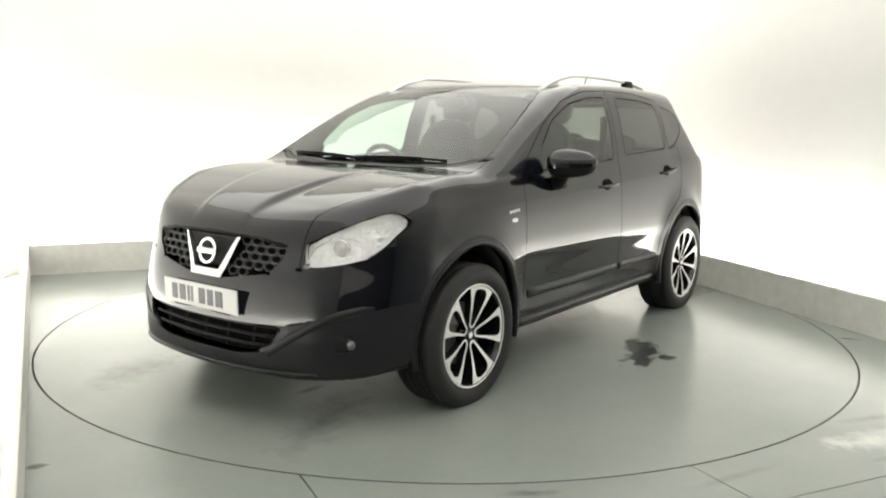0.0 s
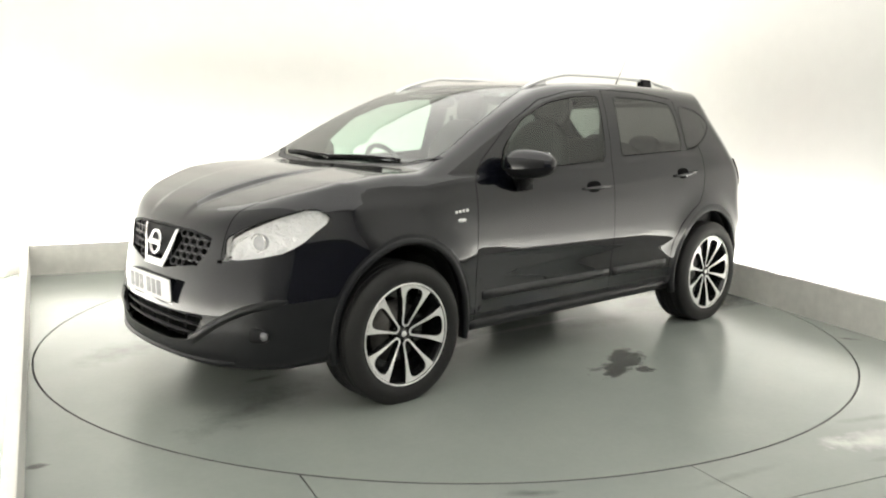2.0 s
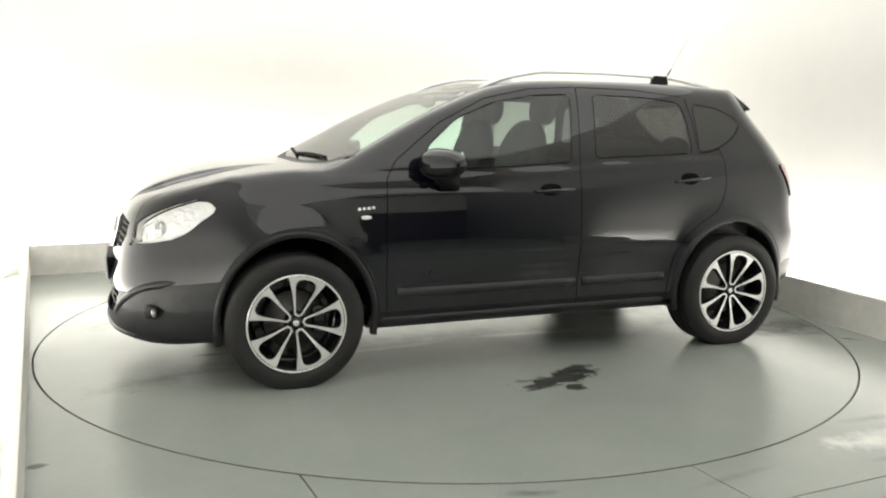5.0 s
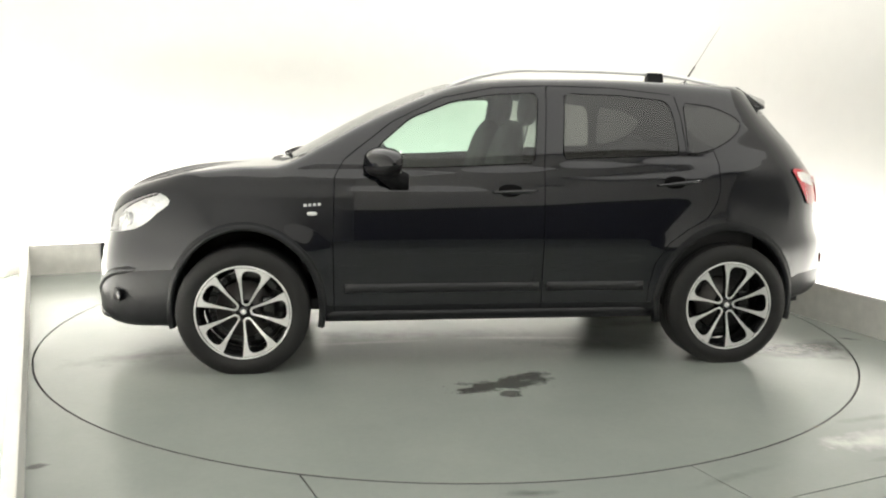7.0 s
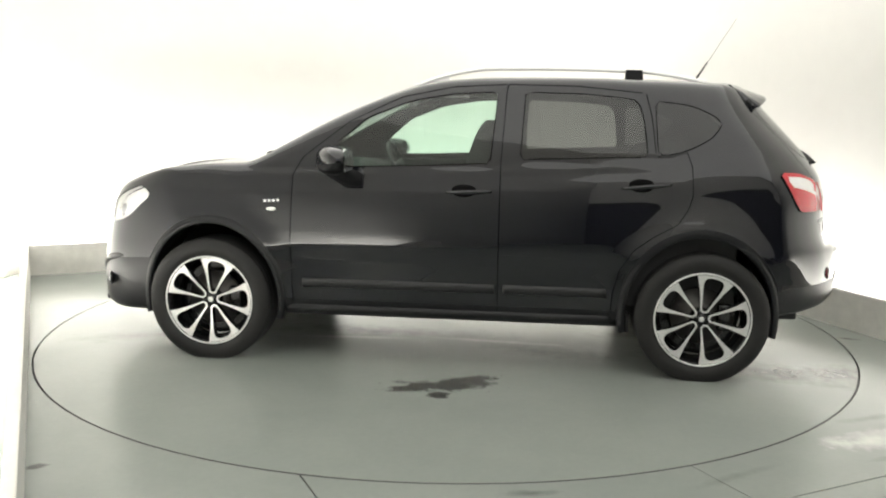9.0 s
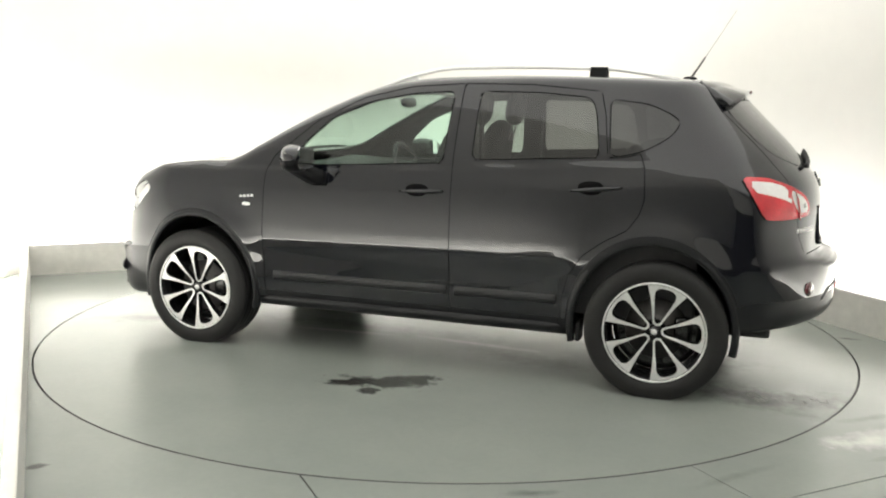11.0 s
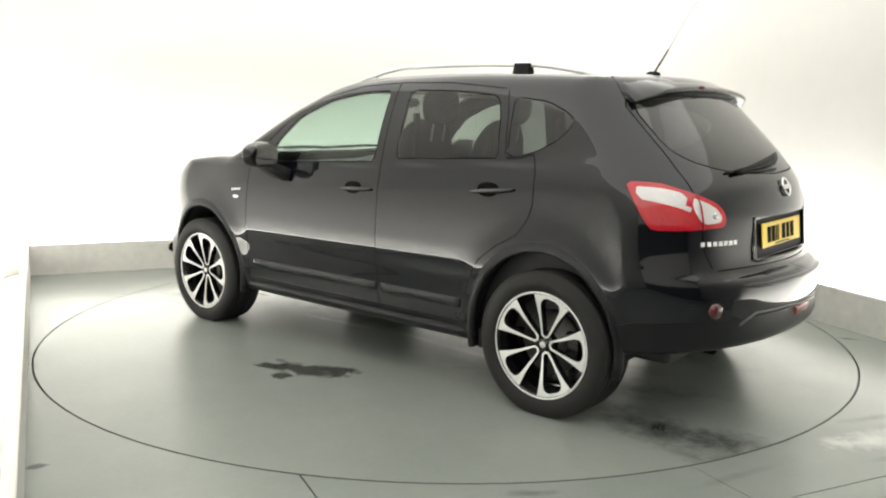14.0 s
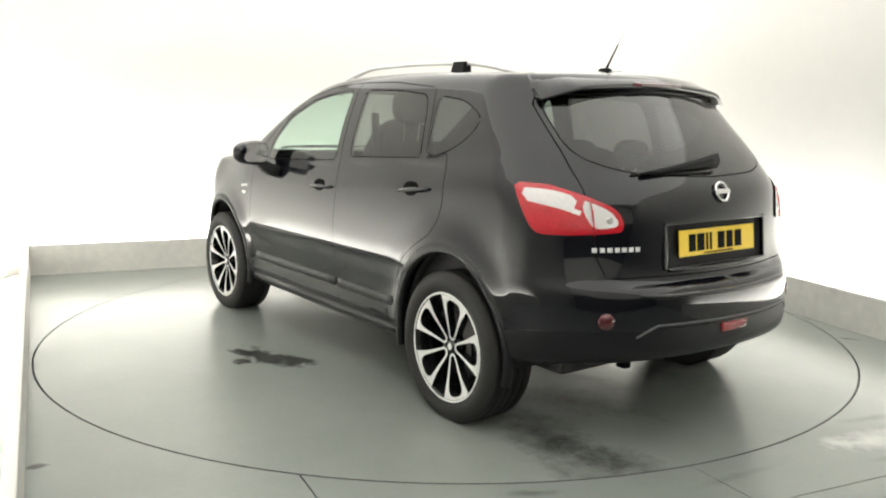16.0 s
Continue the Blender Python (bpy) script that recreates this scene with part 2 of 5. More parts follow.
def rounded(poly, steps=3, keep=()):
    """Corner cutting, which rounds a polygon."""
    p = [np.array(q, float) for q in poly]
    for _ in range(steps):
        q = []
        for i in range(len(p)):
            a, b = p[i], p[(i + 1) % len(p)]
            k = min(0.25, 0.022 / (np.linalg.norm(b - a) + 1e-9))
            q += [(1 - k) * a + k * b, k * a + (1 - k) * b]
        p = q
    return [tuple(v) for v in p]


def inside(poly):
    """A signed distance to a polygon, negative within."""
    a = np.array(poly, float)
    b = np.roll(a, -1, 0)

    def g(px, py):
        best, odd = np.full(px.shape, 1e9), np.zeros(px.shape, bool)
        for (ax, ay), (bx, by) in zip(a, b):
            ex, ey = bx - ax, by - ay
            t = np.clip(((px - ax) * ex + (py - ay) * ey) / (ex * ex + ey * ey + 1e-12), 0, 1)
            best = np.minimum(best, np.hypot(px - ax - t * ex, py - ay - t * ey))
            if ey != 0:
                odd ^= ((ay > py) != (by > py)) & (px < ex * (py - ay) / ey + ax)
        return np.where(odd, -best, best)

    return g


def coords(bm):
    return np.array([v.co[:] for v in bm.verts])


def cut(bm, g):
    """Split the faces of bm along g(x, y, z) = 0."""
    bm.verts.ensure_lookup_table()
    bm.verts.index_update()
    c = coords(bm)
    val = g(c[:, 0], c[:, 1], c[:, 2])
    val = np.where(np.abs(val) < 1e-5, 1e-5, val)
    crossing = [e for e in bm.edges if val[e.verts[0].index] * val[e.verts[1].index] < 0]
    faces, made = set(), set()
    for e in crossing:
        a, b = e.verts
        va, vb = val[a.index], val[b.index]
        faces.update(e.link_faces)
        made.add(bmesh.utils.edge_split(e, a, va / (va - vb))[1])
    for f in faces:
        vs = [v for v in f.verts if v in made]
        if len(vs) == 2:
            try:
                bmesh.utils.face_split(f, vs[0], vs[1])
            except ValueError:
                pass
        elif len(vs) == 4:
            try:
                nf, _ = bmesh.utils.face_split(f, vs[0], vs[1])
                for q in (f, nf):
                    if vs[2] in q.verts and vs[3] in q.verts:
                        bmesh.utils.face_split(q, vs[2], vs[3])
                        break
            except ValueError:
                pass


def centres(bm):
    return np.array([f.calc_center_median()[:] for f in bm.faces])


# ---------------------------------------------------------------- room
LINE = [Vector((x, y, 0)) for x, y in KERB_LINE]


def offset_line(points, d):
    """Shift an open line outwards by d, corners mitred."""
    out = []
    for i, p in enumerate(points):
        ns = []
        for a, b in ((i - 1, i), (i, i + 1)):
            if 0 <= a and b < len(points):
                e = (points[b] - points[a]).normalized()
                ns.append(Vector((-e.y, e.x, 0)))
        n = sum(ns, Vector()) / len(ns)
        out.append(p + n * d / n.length_squared)
    return out


def round_corners(points, r, n=10):
    out = [points[0]]
    for a, b, c in zip(points, points[1:], points[2:]):
        u, v = (a - b).normalized(), (c - b).normalized()
        p, q = b + u * r, b + v * r
        for i in range(n + 1):
            t = i / n
            out.append((1 - t) ** 2 * p + 2 * t * (1 - t) * b + t * t * q)
    return out + [points[-1]]


def strip(inner, outer, z0, z1):
    """A wall of the thickness between two lines."""
    bm = bmesh.new()
    rows = []
    for a, b in zip(inner, outer):
        rows.append([bm.verts.new((a.x, a.y, z0)), bm.verts.new((a.x, a.y, z1)), bm.verts.new((b.x, b.y, z1)), bm.verts.new((b.x, b.y, z0))])
    for r, s in zip(rows, rows[1:]):
        for k in range(4):
            bm.faces.new((r[k], r[(k + 1) % 4], s[(k + 1) % 4], s[k]))
    bm.faces.new(rows[0])
    bm.faces.new(rows[-1][::-1])
    bmesh.ops.recalc_face_normals(bm, faces=bm.faces[:])
    return bm


R_TABLE = 2.476


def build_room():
    for i, nm in enumerate(("kerb_west", "kerb_north", "kerb_east")):
        a, b = offset_line(LINE, 0.0)[i : i + 2], offset_line(LINE, 0.045)[i : i + 2]
        bm = strip(a, b, -0.02, KERB_H)
        bmesh.ops.bevel(bm, geom=[e for e in bm.edges if all(v.co.z > 0.2 for v in e.verts)], offset=0.004, segments=2, affect="EDGES")
        tagged(link(nm, bm, KERB, smooth=False), "low cream painted board kerb along the wall", "kerb", kind="structure")
    far = offset_line(LINE, SETBACK)
    far[0], far[-1] = far[0] + (far[0] - far[1]).normalized() * 3.2, far[-1] + (far[-1] - far[-2]).normalized() * 3.4
    inn = round_corners(far, 0.9)
    out = round_corners(offset_line(far, 0.12), 0.9)
    tagged(link("wall_cove", strip(inn, out, -0.02, WALL_H), WALL), "plain white curved studio backdrop wall", "wall", kind="structure")
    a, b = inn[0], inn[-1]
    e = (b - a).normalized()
    # Unseen end wall, split dark and white to shape the doors' reflections.
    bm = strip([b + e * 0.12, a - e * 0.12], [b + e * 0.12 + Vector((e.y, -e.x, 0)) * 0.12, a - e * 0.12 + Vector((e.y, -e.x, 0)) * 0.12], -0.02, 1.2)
    tagged(link("reflected_dark_south", bm, DARK, smooth=False), "unseen dark lower wall, put in so the doors reflect an unlit side", "wall", kind="structure")
    bm = strip([b + e * 0.12, a - e * 0.12], [b + e * 0.12 + Vector((e.y, -e.x, 0)) * 0.12, a - e * 0.12 + Vector((e.y, -e.x, 0)) * 0.12], 1.2, WALL_H)
    tagged(link("reflected_white_south", bm, WALL, smooth=False), "unseen white upper wall, put in for the doors to reflect", "wall", kind="structure")
    tagged(link("ceiling", box(-9, 9, -9.5, 6, WALL_H, WALL_H + 0.1), CEIL, smooth=False), "plain white ceiling", "ceiling", kind="structure")
    # floor sheets with open joints and the round hole of the turntable
    bm = bmesh.new()
    bmesh.ops.create_grid(bm, x_segments=120, y_segments=120, size=8.0, matrix=Matrix.Translation((0, -1.5, 0)))
    cut(bm, lambda x, y, z: np.hypot(x, y) - R_TABLE - 0.0045)
    joints = [((-0.54, -2.42), (0.45, -0.893)), ((0.98, -2.29), (0.45, -0.893)), ((1.24, -2.55), (0.913, 0.408))]

    def off(k, x, y):
        (px, py), (dx, dy) = joints[k]
        return (x - px) * -dy + (y - py) * dx

    for k in range(3):
        for s in (-0.003, 0.003):
            cut(bm, lambda x, y, z, k=k, s=s: off(k, x, y) + s)
    c = centres(bm)
    bad = np.hypot(c[:, 0], c[:, 1]) < R_TABLE + 0.0045
    for k in range(3):
        bad |= (np.abs(off(k, c[:, 0], c[:, 1])) < 0.003) & (c[:, 1] < (-1.5 if k < 2 else -2.0))
    bm.faces.ensure_lookup_table()
    bmesh.ops.delete(bm, geom=[bm.faces[i] for i in np.nonzero(bad)[0]], context="FACES")
    ob = link("floor", bm, FLOORMAT, smooth=False)
    tagged(ob, "scuffed grey-green painted floor sheets with dark joints", "floor", kind="structure")
    s = ob.modifiers.new("thick", "SOLIDIFY")
    s.thickness, s.offset = 0.012, -1
    tagged(link("subfloor", box(-8, 8, -9.5, 6.5, -0.12, -0.03), GAP, smooth=False), "dark base under the floor sheets", "floor", kind="structure")


def build_turntable():
    bm = bmesh.new()
    n = 160
    prof = [(0.0, 0.0), (1.2, 0.0), (R_TABLE - 0.006, 0.0), (R_TABLE - 0.002, -0.004), (R_TABLE - 0.002, -0.025)]
    c = bm.verts.new((0, 0, 0))
    rings = [[bm.verts.new((r * math.cos(2 * math.pi * i / n), r * math.sin(2 * math.pi * i / n), z)) for i in range(n)] for r, z in prof[1:]]
    for i in range(n):
        bm.faces.new((c, rings[0][i], rings[0][(i + 1) % n]))
        for a, b in zip(rings, rings[1:]):
            bm.faces.new((a[i], b[i], b[(i + 1) % n], a[(i + 1) % n]))
    c = centres(bm)
    bm.faces.ensure_lookup_table()
    rim = np.hypot(c[:, 0], c[:, 1]) > R_TABLE - 0.006
    table = new("turntable")
    part("deck_sheet", pull(bm, [bm.faces[i] for i in np.nonzero(~rim)[0]]), TABLE, table, smooth=False)
    part("deck_rim", pull(bm, [bm.faces[i] for i in np.nonzero(rim)[0]]), RIM_EDGE, table, "thin dark steel edge of the deck", smooth=False)
    part("deck_base", lathe_z([(0.0, -0.03), (R_TABLE - 0.01, -0.03), (R_TABLE - 0.01, -0.006), (0.0, -0.006)], 96), GAP, table, "dark base plate", smooth=False)
    bm.free()
    return tagged(table, "round grey painted car turntable with dark oil stains", "turntable")


# ---------------------------------------------------------------- the car: x forward, y to its left, z up, origin on the ground
Z_TOP = curve([2.4, 2.15, 2.08, 1.95, 1.8, 1.6, 1.4, 1.2, 1.16, 0.973, 0.764, 0.60, 0.45, 0.337, 0.22, 0.08, -0.2, -0.6, -1.1, -1.36, -1.6, -1.75, -2.0, -2.4],
              [0.65, 0.82, 0.883, 0.956, 1.008, 1.053, 1.078, 1.092, 1.102, 1.197, 1.309, 1.388, 1.452, 1.496, 1.533, 1.560, 1.581, 1.588, 1.578, 1.565, 1.545, 1.528, 1.50, 1.46])
X_FRONT = curve([0.0, 0.16, 0.22, 0.30, 0.40, 0.44, 0.5, 0.6, 0.7, 0.8, 0.87, 0.95, 1.0, 1.6], [2.05, 2.13, 2.178, 2.20, 2.198, 2.190, 2.184, 2.163, 2.136, 2.115, 2.09, 2.045, 1.99, 1.5])
X_REAR = curve([0.0, 0.2, 0.25, 0.367, 0.45, 0.588, 0.645, 0.675, 0.695, 0.80, 0.93, 1.036, 1.15, 1.4, 1.5, 1.7], [-1.93, -2.03, -2.08, -2.152, -2.176, -2.173, -2.168, -2.152, -2.103, -2.085, -2.08, -2.055, -1.975, -1.738, -1.643, -1.48])
X_CORNER = curve([0.0, 0.2, 0.25, 0.367, 0.45, 0.588, 0.66, 0.72, 0.80, 0.93, 1.036, 1.15, 1.4, 1.5, 1.7], [-1.93, -2.03, -2.08, -2.148, -2.165, -2.156, -2.142, -2.112, -2.093, -2.08, -2.055, -1.975, -1.738, -1.643, -1.48])
CORNER = curve([0.4, 0.6, 0.75, 0.92, 1.15, 1.45, 1.6], [0.50, 0.38, 0.31, 0.32, 0.52, 0.86, 0.9])
WIDTH = curve([0.0, 0.2, 0.27, 0.33, 0.38, 0.42, 0.455, 0.475, 0.50, 0.57, 0.625, 0.66, 0.70, 0.78, 0.86, 0.91, 0.935, 0.96, 1.0, 1.030, 1.044, 1.058, 1.08, 1.12, 1.2, 1.35, 1.48, 1.56, 1.8], [0.70, 0.76, 0.82, 0.848, 0.856, 0.861, 0.8635, 0.8645, 0.866, 0.871, 0.880, 0.8835, 0.8835, 0.880, 0.875, 0.870, 0.867, 0.861, 0.852, 0.847, 0.844, 0.838, 0.835, 0.828, 0.810, 0.765, 0.712, 0.668, 0.5])
WIDTH_REAR = curve([0.0, 0.2, 0.27, 0.33, 0.42, 0.50, 0.57, 0.66, 0.78, 0.90, 0.99, 1.04, 1.1, 1.2, 1.35, 1.48, 1.56, 1.8], [0.70, 0.76, 0.82, 0.848, 0.866, 0.866, 0.872, 0.8815, 0.881, 0.874, 0.865, 0.854, 0.834, 0.811, 0.765, 0.712, 0.668, 0.5])
BELT = curve([-1.6, -1.0, -0.6, -0.2, 0.25, 0.65, 1.0], [1.158, 1.143, 1.124, 1.100, 1.080, 1.066, 1.062])
WHEELS = [(1.322, 0.328), (-1.322, 0.328)]
ARCHES = [(1.308, 0.335, 0.378, 0.425), (-1.300, 0.335, 0.380, 0.420)]


def smooth_max(a, b, k):
    h = np.clip(0.5 + 0.5 * (a - b) / k, 0, 1)
    return b + (a - b) * h + k * h * (1 - h)


def body_field(x, y, z):
    """Negative inside the car's body."""
    y = np.abs(y)
    belt = BELT(x)
    zs = z - (belt - 1.066) * np.clip((z - 0.75) / 0.28, 0, 1)
    fade = np.clip((-x - 1.05) / 0.45, 0, 1)
    fade = fade * fade * (3 - 2 * fade)
    w = WIDTH(zs) * (1 - fade) + WIDTH_REAR(zs) * fade
    w = w - 0.035 * np.clip((x - 1.2) / 0.8, 0, 2) ** 2 - 0.025 * np.clip((-x - 1.2) / 0.8, 0, 2) ** 2
    rise = np.clip((z - 1.0) / 0.12, 0, 1)
    w = w - 0.08 * np.clip((z - 1.05) / 0.5, 0, 1.2) * rise * rise * (3 - 2 * rise) * np.clip((-x - 0.5) / 1.2, 0, 2) ** 2
    w = w - 0.03 * np.clip((z - 1.02) / 0.3, 0, 1) * np.clip((x - 0.5) / 0.5, 0, 2)
    lean = np.clip((x - 0.95) / 0.5, 0, 1)
    w = w - 0.030 * lean * lean * (3 - 2 * lean) * np.clip((z - 0.72) / 0.3, 0, 1.2)
    for ax, az, rx, rz in ARCHES:
        r = np.hypot((x - ax) / rx, (z - az) / rz)
        w = w + (0.018 if ax > 0 else 0.026) * np.exp(-(((r - 1.02) / np.where(r > 1.02, 0.22, 0.12)) ** 2)) * (z < 0.95)
    bow = np.interp(x, [-0.4, 0.2, 0.7, 1.2, 1.6], [0.0, 0.05, 0.07, 0.07, 0.0])
    top = Z_TOP(x + bow * y * y) - np.interp(x, [-1.6, -0.2, 0.4, 1.0, 1.6, 2.1], [0.075, 0.065, 0.045, 0.03, 0.0, 0.03]) * y * y
    # raised middle of the bonnet with two creases
    edge = np.interp(x, [1.1, 1.6, 1.8, 2.05], [0.36, 0.28, 0.245, 0.18])
    top = top + 0.022 * np.clip(np.minimum((x - 1.3) / 0.4, (2.12 - x) / 0.2), 0, 1) * (1 / (1 + np.exp((y - edge) / 0.009)) - 0.5)
    f = smooth_max(z - top, y - w, np.interp(x, [1.0, 1.3], [0.07, 0.05]))
    f = smooth_max(f, x - (X_FRONT(z) - np.interp(z, [0.3, 0.5], [0.245, 0.20]) * y**2 - 0.95 * y**6), 0.05)
    k = np.clip((y - 0.42) / 0.24, 0, 1)
    k = k * k * (3 - 2 * k)
    f = smooth_max(f, X_REAR(z) * (1 - k) + X_CORNER(z) * k + 0.32 * y**2 + CORNER(z) * y**6 - x, 0.05)
    return smooth_max(f, np.interp(x, [-2.2, -1.7, -1.0, 1.0, 2.2], [0.385, 0.345, 0.25, 0.25, 0.215]) - z, 0.05)


def body_grid():
    """The left half of the skin: rays from a spine meet the field."""
    xa, xb, zc = -1.25, 1.20, 0.70
    na, nf, nphi = 118, 52, 124
    phi = np.linspace(-math.pi / 2, math.pi / 2, nphi)
    rows = [(xa, -math.pi / 2 * (1 - i / nf)) for i in range(nf)] + [(xa + (xb - xa) * i / na, 0.0) for i in range(na + 1)] + [(xb, math.pi / 2 * (i + 1) / nf) for i in range(nf)]
    ox = np.array([r[0] for r in rows])[:, None] + 0 * phi
    al = np.array([r[1] for r in rows])[:, None] + 0 * phi
    dx, dy, dz = np.sin(al), np.cos(al) * np.cos(phi), np.cos(al) * np.sin(phi)
    dy[:, 0] = dy[:, -1] = 0
    lo, hi = np.zeros(ox.shape), np.full(ox.shape, 2.0)
    for s in np.arange(0.1, 2.0, 0.02):
        out = body_field(ox + s * dx, s * dy, zc + s * dz) > 0
        hi = np.where(out & (hi > 1.99), s, hi)
    lo = hi - 0.02
    for _ in range(14):
        mid = (lo + hi) / 2
        out = body_field(ox + mid * dx, mid * dy, zc + mid * dz) > 0
        hi, lo = np.where(out, mid, hi), np.where(out, lo, mid)
    P = np.stack([ox + hi * dx, hi * dy, zc + hi * dz], -1)
    bm = bmesh.new()
    vs = [[bm.verts.new(P[i, j]) for j in range(nphi)] for i in range(len(rows))]
    for i in range(len(rows) - 1):
        for j in range(nphi - 1):
            bm.faces.new((vs[i][j], vs[i + 1][j], vs[i + 1][j + 1], vs[i][j + 1]))
    bmesh.ops.remove_doubles(bm, verts=bm.verts[:], dist=1e-5)
    bmesh.ops.recalc_face_normals(bm, faces=bm.faces[:])
    return bm


# outlines on the skin
SIDE = {
    "front_window": rounded([(0.66, 1.075), (0.62, 1.19), (0.45, 1.335), (0.22, 1.425), (-0.02, 1.465), (-0.235, 1.475), (-0.205, 1.11), (0.2, 1.09)], 1),
    "rear_window": rounded([(-0.365, 1.132), (-0.385, 1.475), (-0.70, 1.468), (-0.955, 1.443), (-0.985, 1.36), (-1.012, 1.158), (-0.7, 1.145)], 1),
    "quarter_window": rounded([(-1.05, 1.437), (-1.068, 1.166), (-1.14, 1.172), (-1.225, 1.197), (-1.33, 1.255), (-1.385, 1.325), (-1.35, 1.362), (-1.23, 1.415)], 1),
}
FRONT_DOOR = [(0.855, 0.315), (0.86, 0.70), (0.85, 1.03), (0.80, 1.12), (0.55, 1.315), (0.28, 1.445), (0.0, 1.503), (-0.285, 1.518), (-0.262, 1.1), (-0.262, 0.315)]
REAR_DOOR = [(-0.262, 0.315), (-0.262, 1.1), (-0.285, 1.518), (-0.65, 1.512), (-1.00, 1.478), (-1.03, 1.36), (-1.056, 1.157), (-1.14, 1.161), (-1.21, 1.182), (-1.235, 1.11), (-1.243, 0.966), (-1.222, 0.89), (-1.17, 0.815), (-1.06, 0.755), (-0.96, 0.68), (-0.89, 0.57), (-0.86, 0.44), (-0.855, 0.315)]
SCREEN = rounded([(1.165, -0.25), (1.165, 0.25), (1.09, 0.58), (0.99, 0.725), (0.88, 0.715), (0.58, 0.662), (0.3, 0.588), (0.17, 0.555), (0.195, 0.3), (0.205, 0), (0.195, -0.3), (0.17, -0.555), (0.3, -0.588), (0.58, -0.662), (0.88, -0.715), (0.99, -0.725), (1.09, -0.58)], 1)
BONNET = [(2.3, -0.47), (2.3, 0.47), (1.98, 0.525), (1.72, 0.67), (1.4, 0.725), (1.08, 0.745), (1.02, 0.735), (1.12, 0.60), (1.205, 0.30), (1.215, 0), (1.205, -0.30), (1.12, -0.60), (1.02, -0.735), (1.08, -0.745), (1.4, -0.725), (1.72, -0.67), (1.98, -0.525)]
BACKLIGHT = rounded([(0, 1.108), (0.34, 1.118), (0.48, 1.140), (0.585, 1.178), (0.622, 1.23), (0.612, 1.39), (0.56, 1.435), (0.3, 1.448), (0, 1.452), (-0.3, 1.448), (-0.56, 1.435), (-0.612, 1.39), (-0.622, 1.23), (-0.585, 1.178), (-0.48, 1.140), (-0.34, 1.118)], 1)
TAILGATE = [(0.60, 0.715), (0.63, 0.80), (0.645, 1.0), (0.650, 1.15), (0.646, 1.25), (0.636, 1.40), (0.58, 1.478), (-0.58, 1.478), (-0.636, 1.40), (-0.646, 1.25), (-0.650, 1.15), (-0.645, 1.0), (-0.63, 0.80), (-0.60, 0.715)]
HEADLAMP = [(-1.528, 0.712), (-1.522, 0.804), (-1.41, 0.846), (-1.296, 0.879), (-1.16, 0.912), (-1.03, 0.938), (-0.965, 0.938), (-0.91, 0.922), (-0.87, 0.893), (-0.90, 0.868), (-0.958, 0.839), (-1.026, 0.793), (-1.09, 0.766), (-1.162, 0.745), (-1.296, 0.726), (-1.42, 0.714)]
TAILLAMP = rounded([(-0.835, 1.087), (-1.04, 1.079), (-1.25, 1.037), (-1.40, 0.996), (-1.456, 0.954), (-1.463, 0.898), (-1.30, 0.890), (-1.148, 0.886), (-0.965, 0.890), (-0.895, 0.981)], 1)
GRILLE = [(-0.445, 0.80), (-0.43, 0.735), (-0.37, 0.672), (-0.1, 0.628), (0.1, 0.628), (0.37, 0.672), (0.43, 0.735), (0.445, 0.80), (0.3, 0.822), (0, 0.83), (-0.3, 0.822)]
INTAKE = rounded([(-0.47, 0.465), (-0.40, 0.345), (-0.25, 0.32), (0.25, 0.32), (0.40, 0.345), (0.47, 0.465), (0.25, 0.452), (-0.25, 0.452)], 1)


def side_field(poly):
    g = inside(poly)
    return lambda x, y, z: np.where(y > 0.3, g(x, z), 1.0)


def front_field(poly):
    g = inside(poly)
    return lambda x, y, z: np.where(x > 1.5, g(y, z), 1.0)


def rear_field(poly):
    g = inside(poly)
    return lambda x, y, z: np.where(x < -1.45, g(y, z), 1.0)


def top_field(poly, zmin=0.7):
    g = inside(poly)
    return lambda x, y, z: np.where((z > zmin) & (x > -0.2), g(x, y), 1.0)


def lamp_field(poly, sign):
    g = inside(poly)
    return lambda x, y, z: np.where(sign * x > 1.3, g(y - sign * x, z), 1.0)


def lower_field(x, y, z):
    """Below: unpainted plastic of sills, arch lips and bumpers."""
    f = z - np.interp(x, [-2.3, -1.75, -1.68, -1.0, -0.95, 0.95, 1.0, 1.66, 1.75, 1.95, 2.1, 2.3], [0.52, 0.50, 0.48, 0.36, 0.35, 0.35, 0.36, 0.55, 0.545, 0.52, 0.47, 0.44])
    for ax, az, rx, rz in ARCHES:
        f = np.minimum(f, (np.hypot((x - ax) / rx, (z - az) / rz) - 1.10) * 0.4)
    return f


def mirrored(bm, weld):
    """bm with its mirror image (weld) or the mirror image alone."""
    other = bm.copy()
    for v in other.verts:
        v.co.y = -v.co.y
    bmesh.ops.reverse_faces(other, faces=other.faces[:])
    if not weld:
        return other
    both = merge(bm, other)
    bmesh.ops.remove_doubles(both, verts=both.verts[:], dist=1e-4)
    return both


def shell(ob, thick, offset=-1.0):
    s = ob.modifiers.new("thickness", "SOLIDIFY")
    s.thickness, s.offset, s.use_even_offset = thick, offset, False
    return ob


def outward(P):
    """The body's outward direction at points."""
    e = 0.002
    g = np.stack([body_field(*(P + d).T) - body_field(*(P - d).T) for d in np.eye(3) * e], 1)
    return g / (np.linalg.norm(g, axis=1)[:, None] + 1e-12)


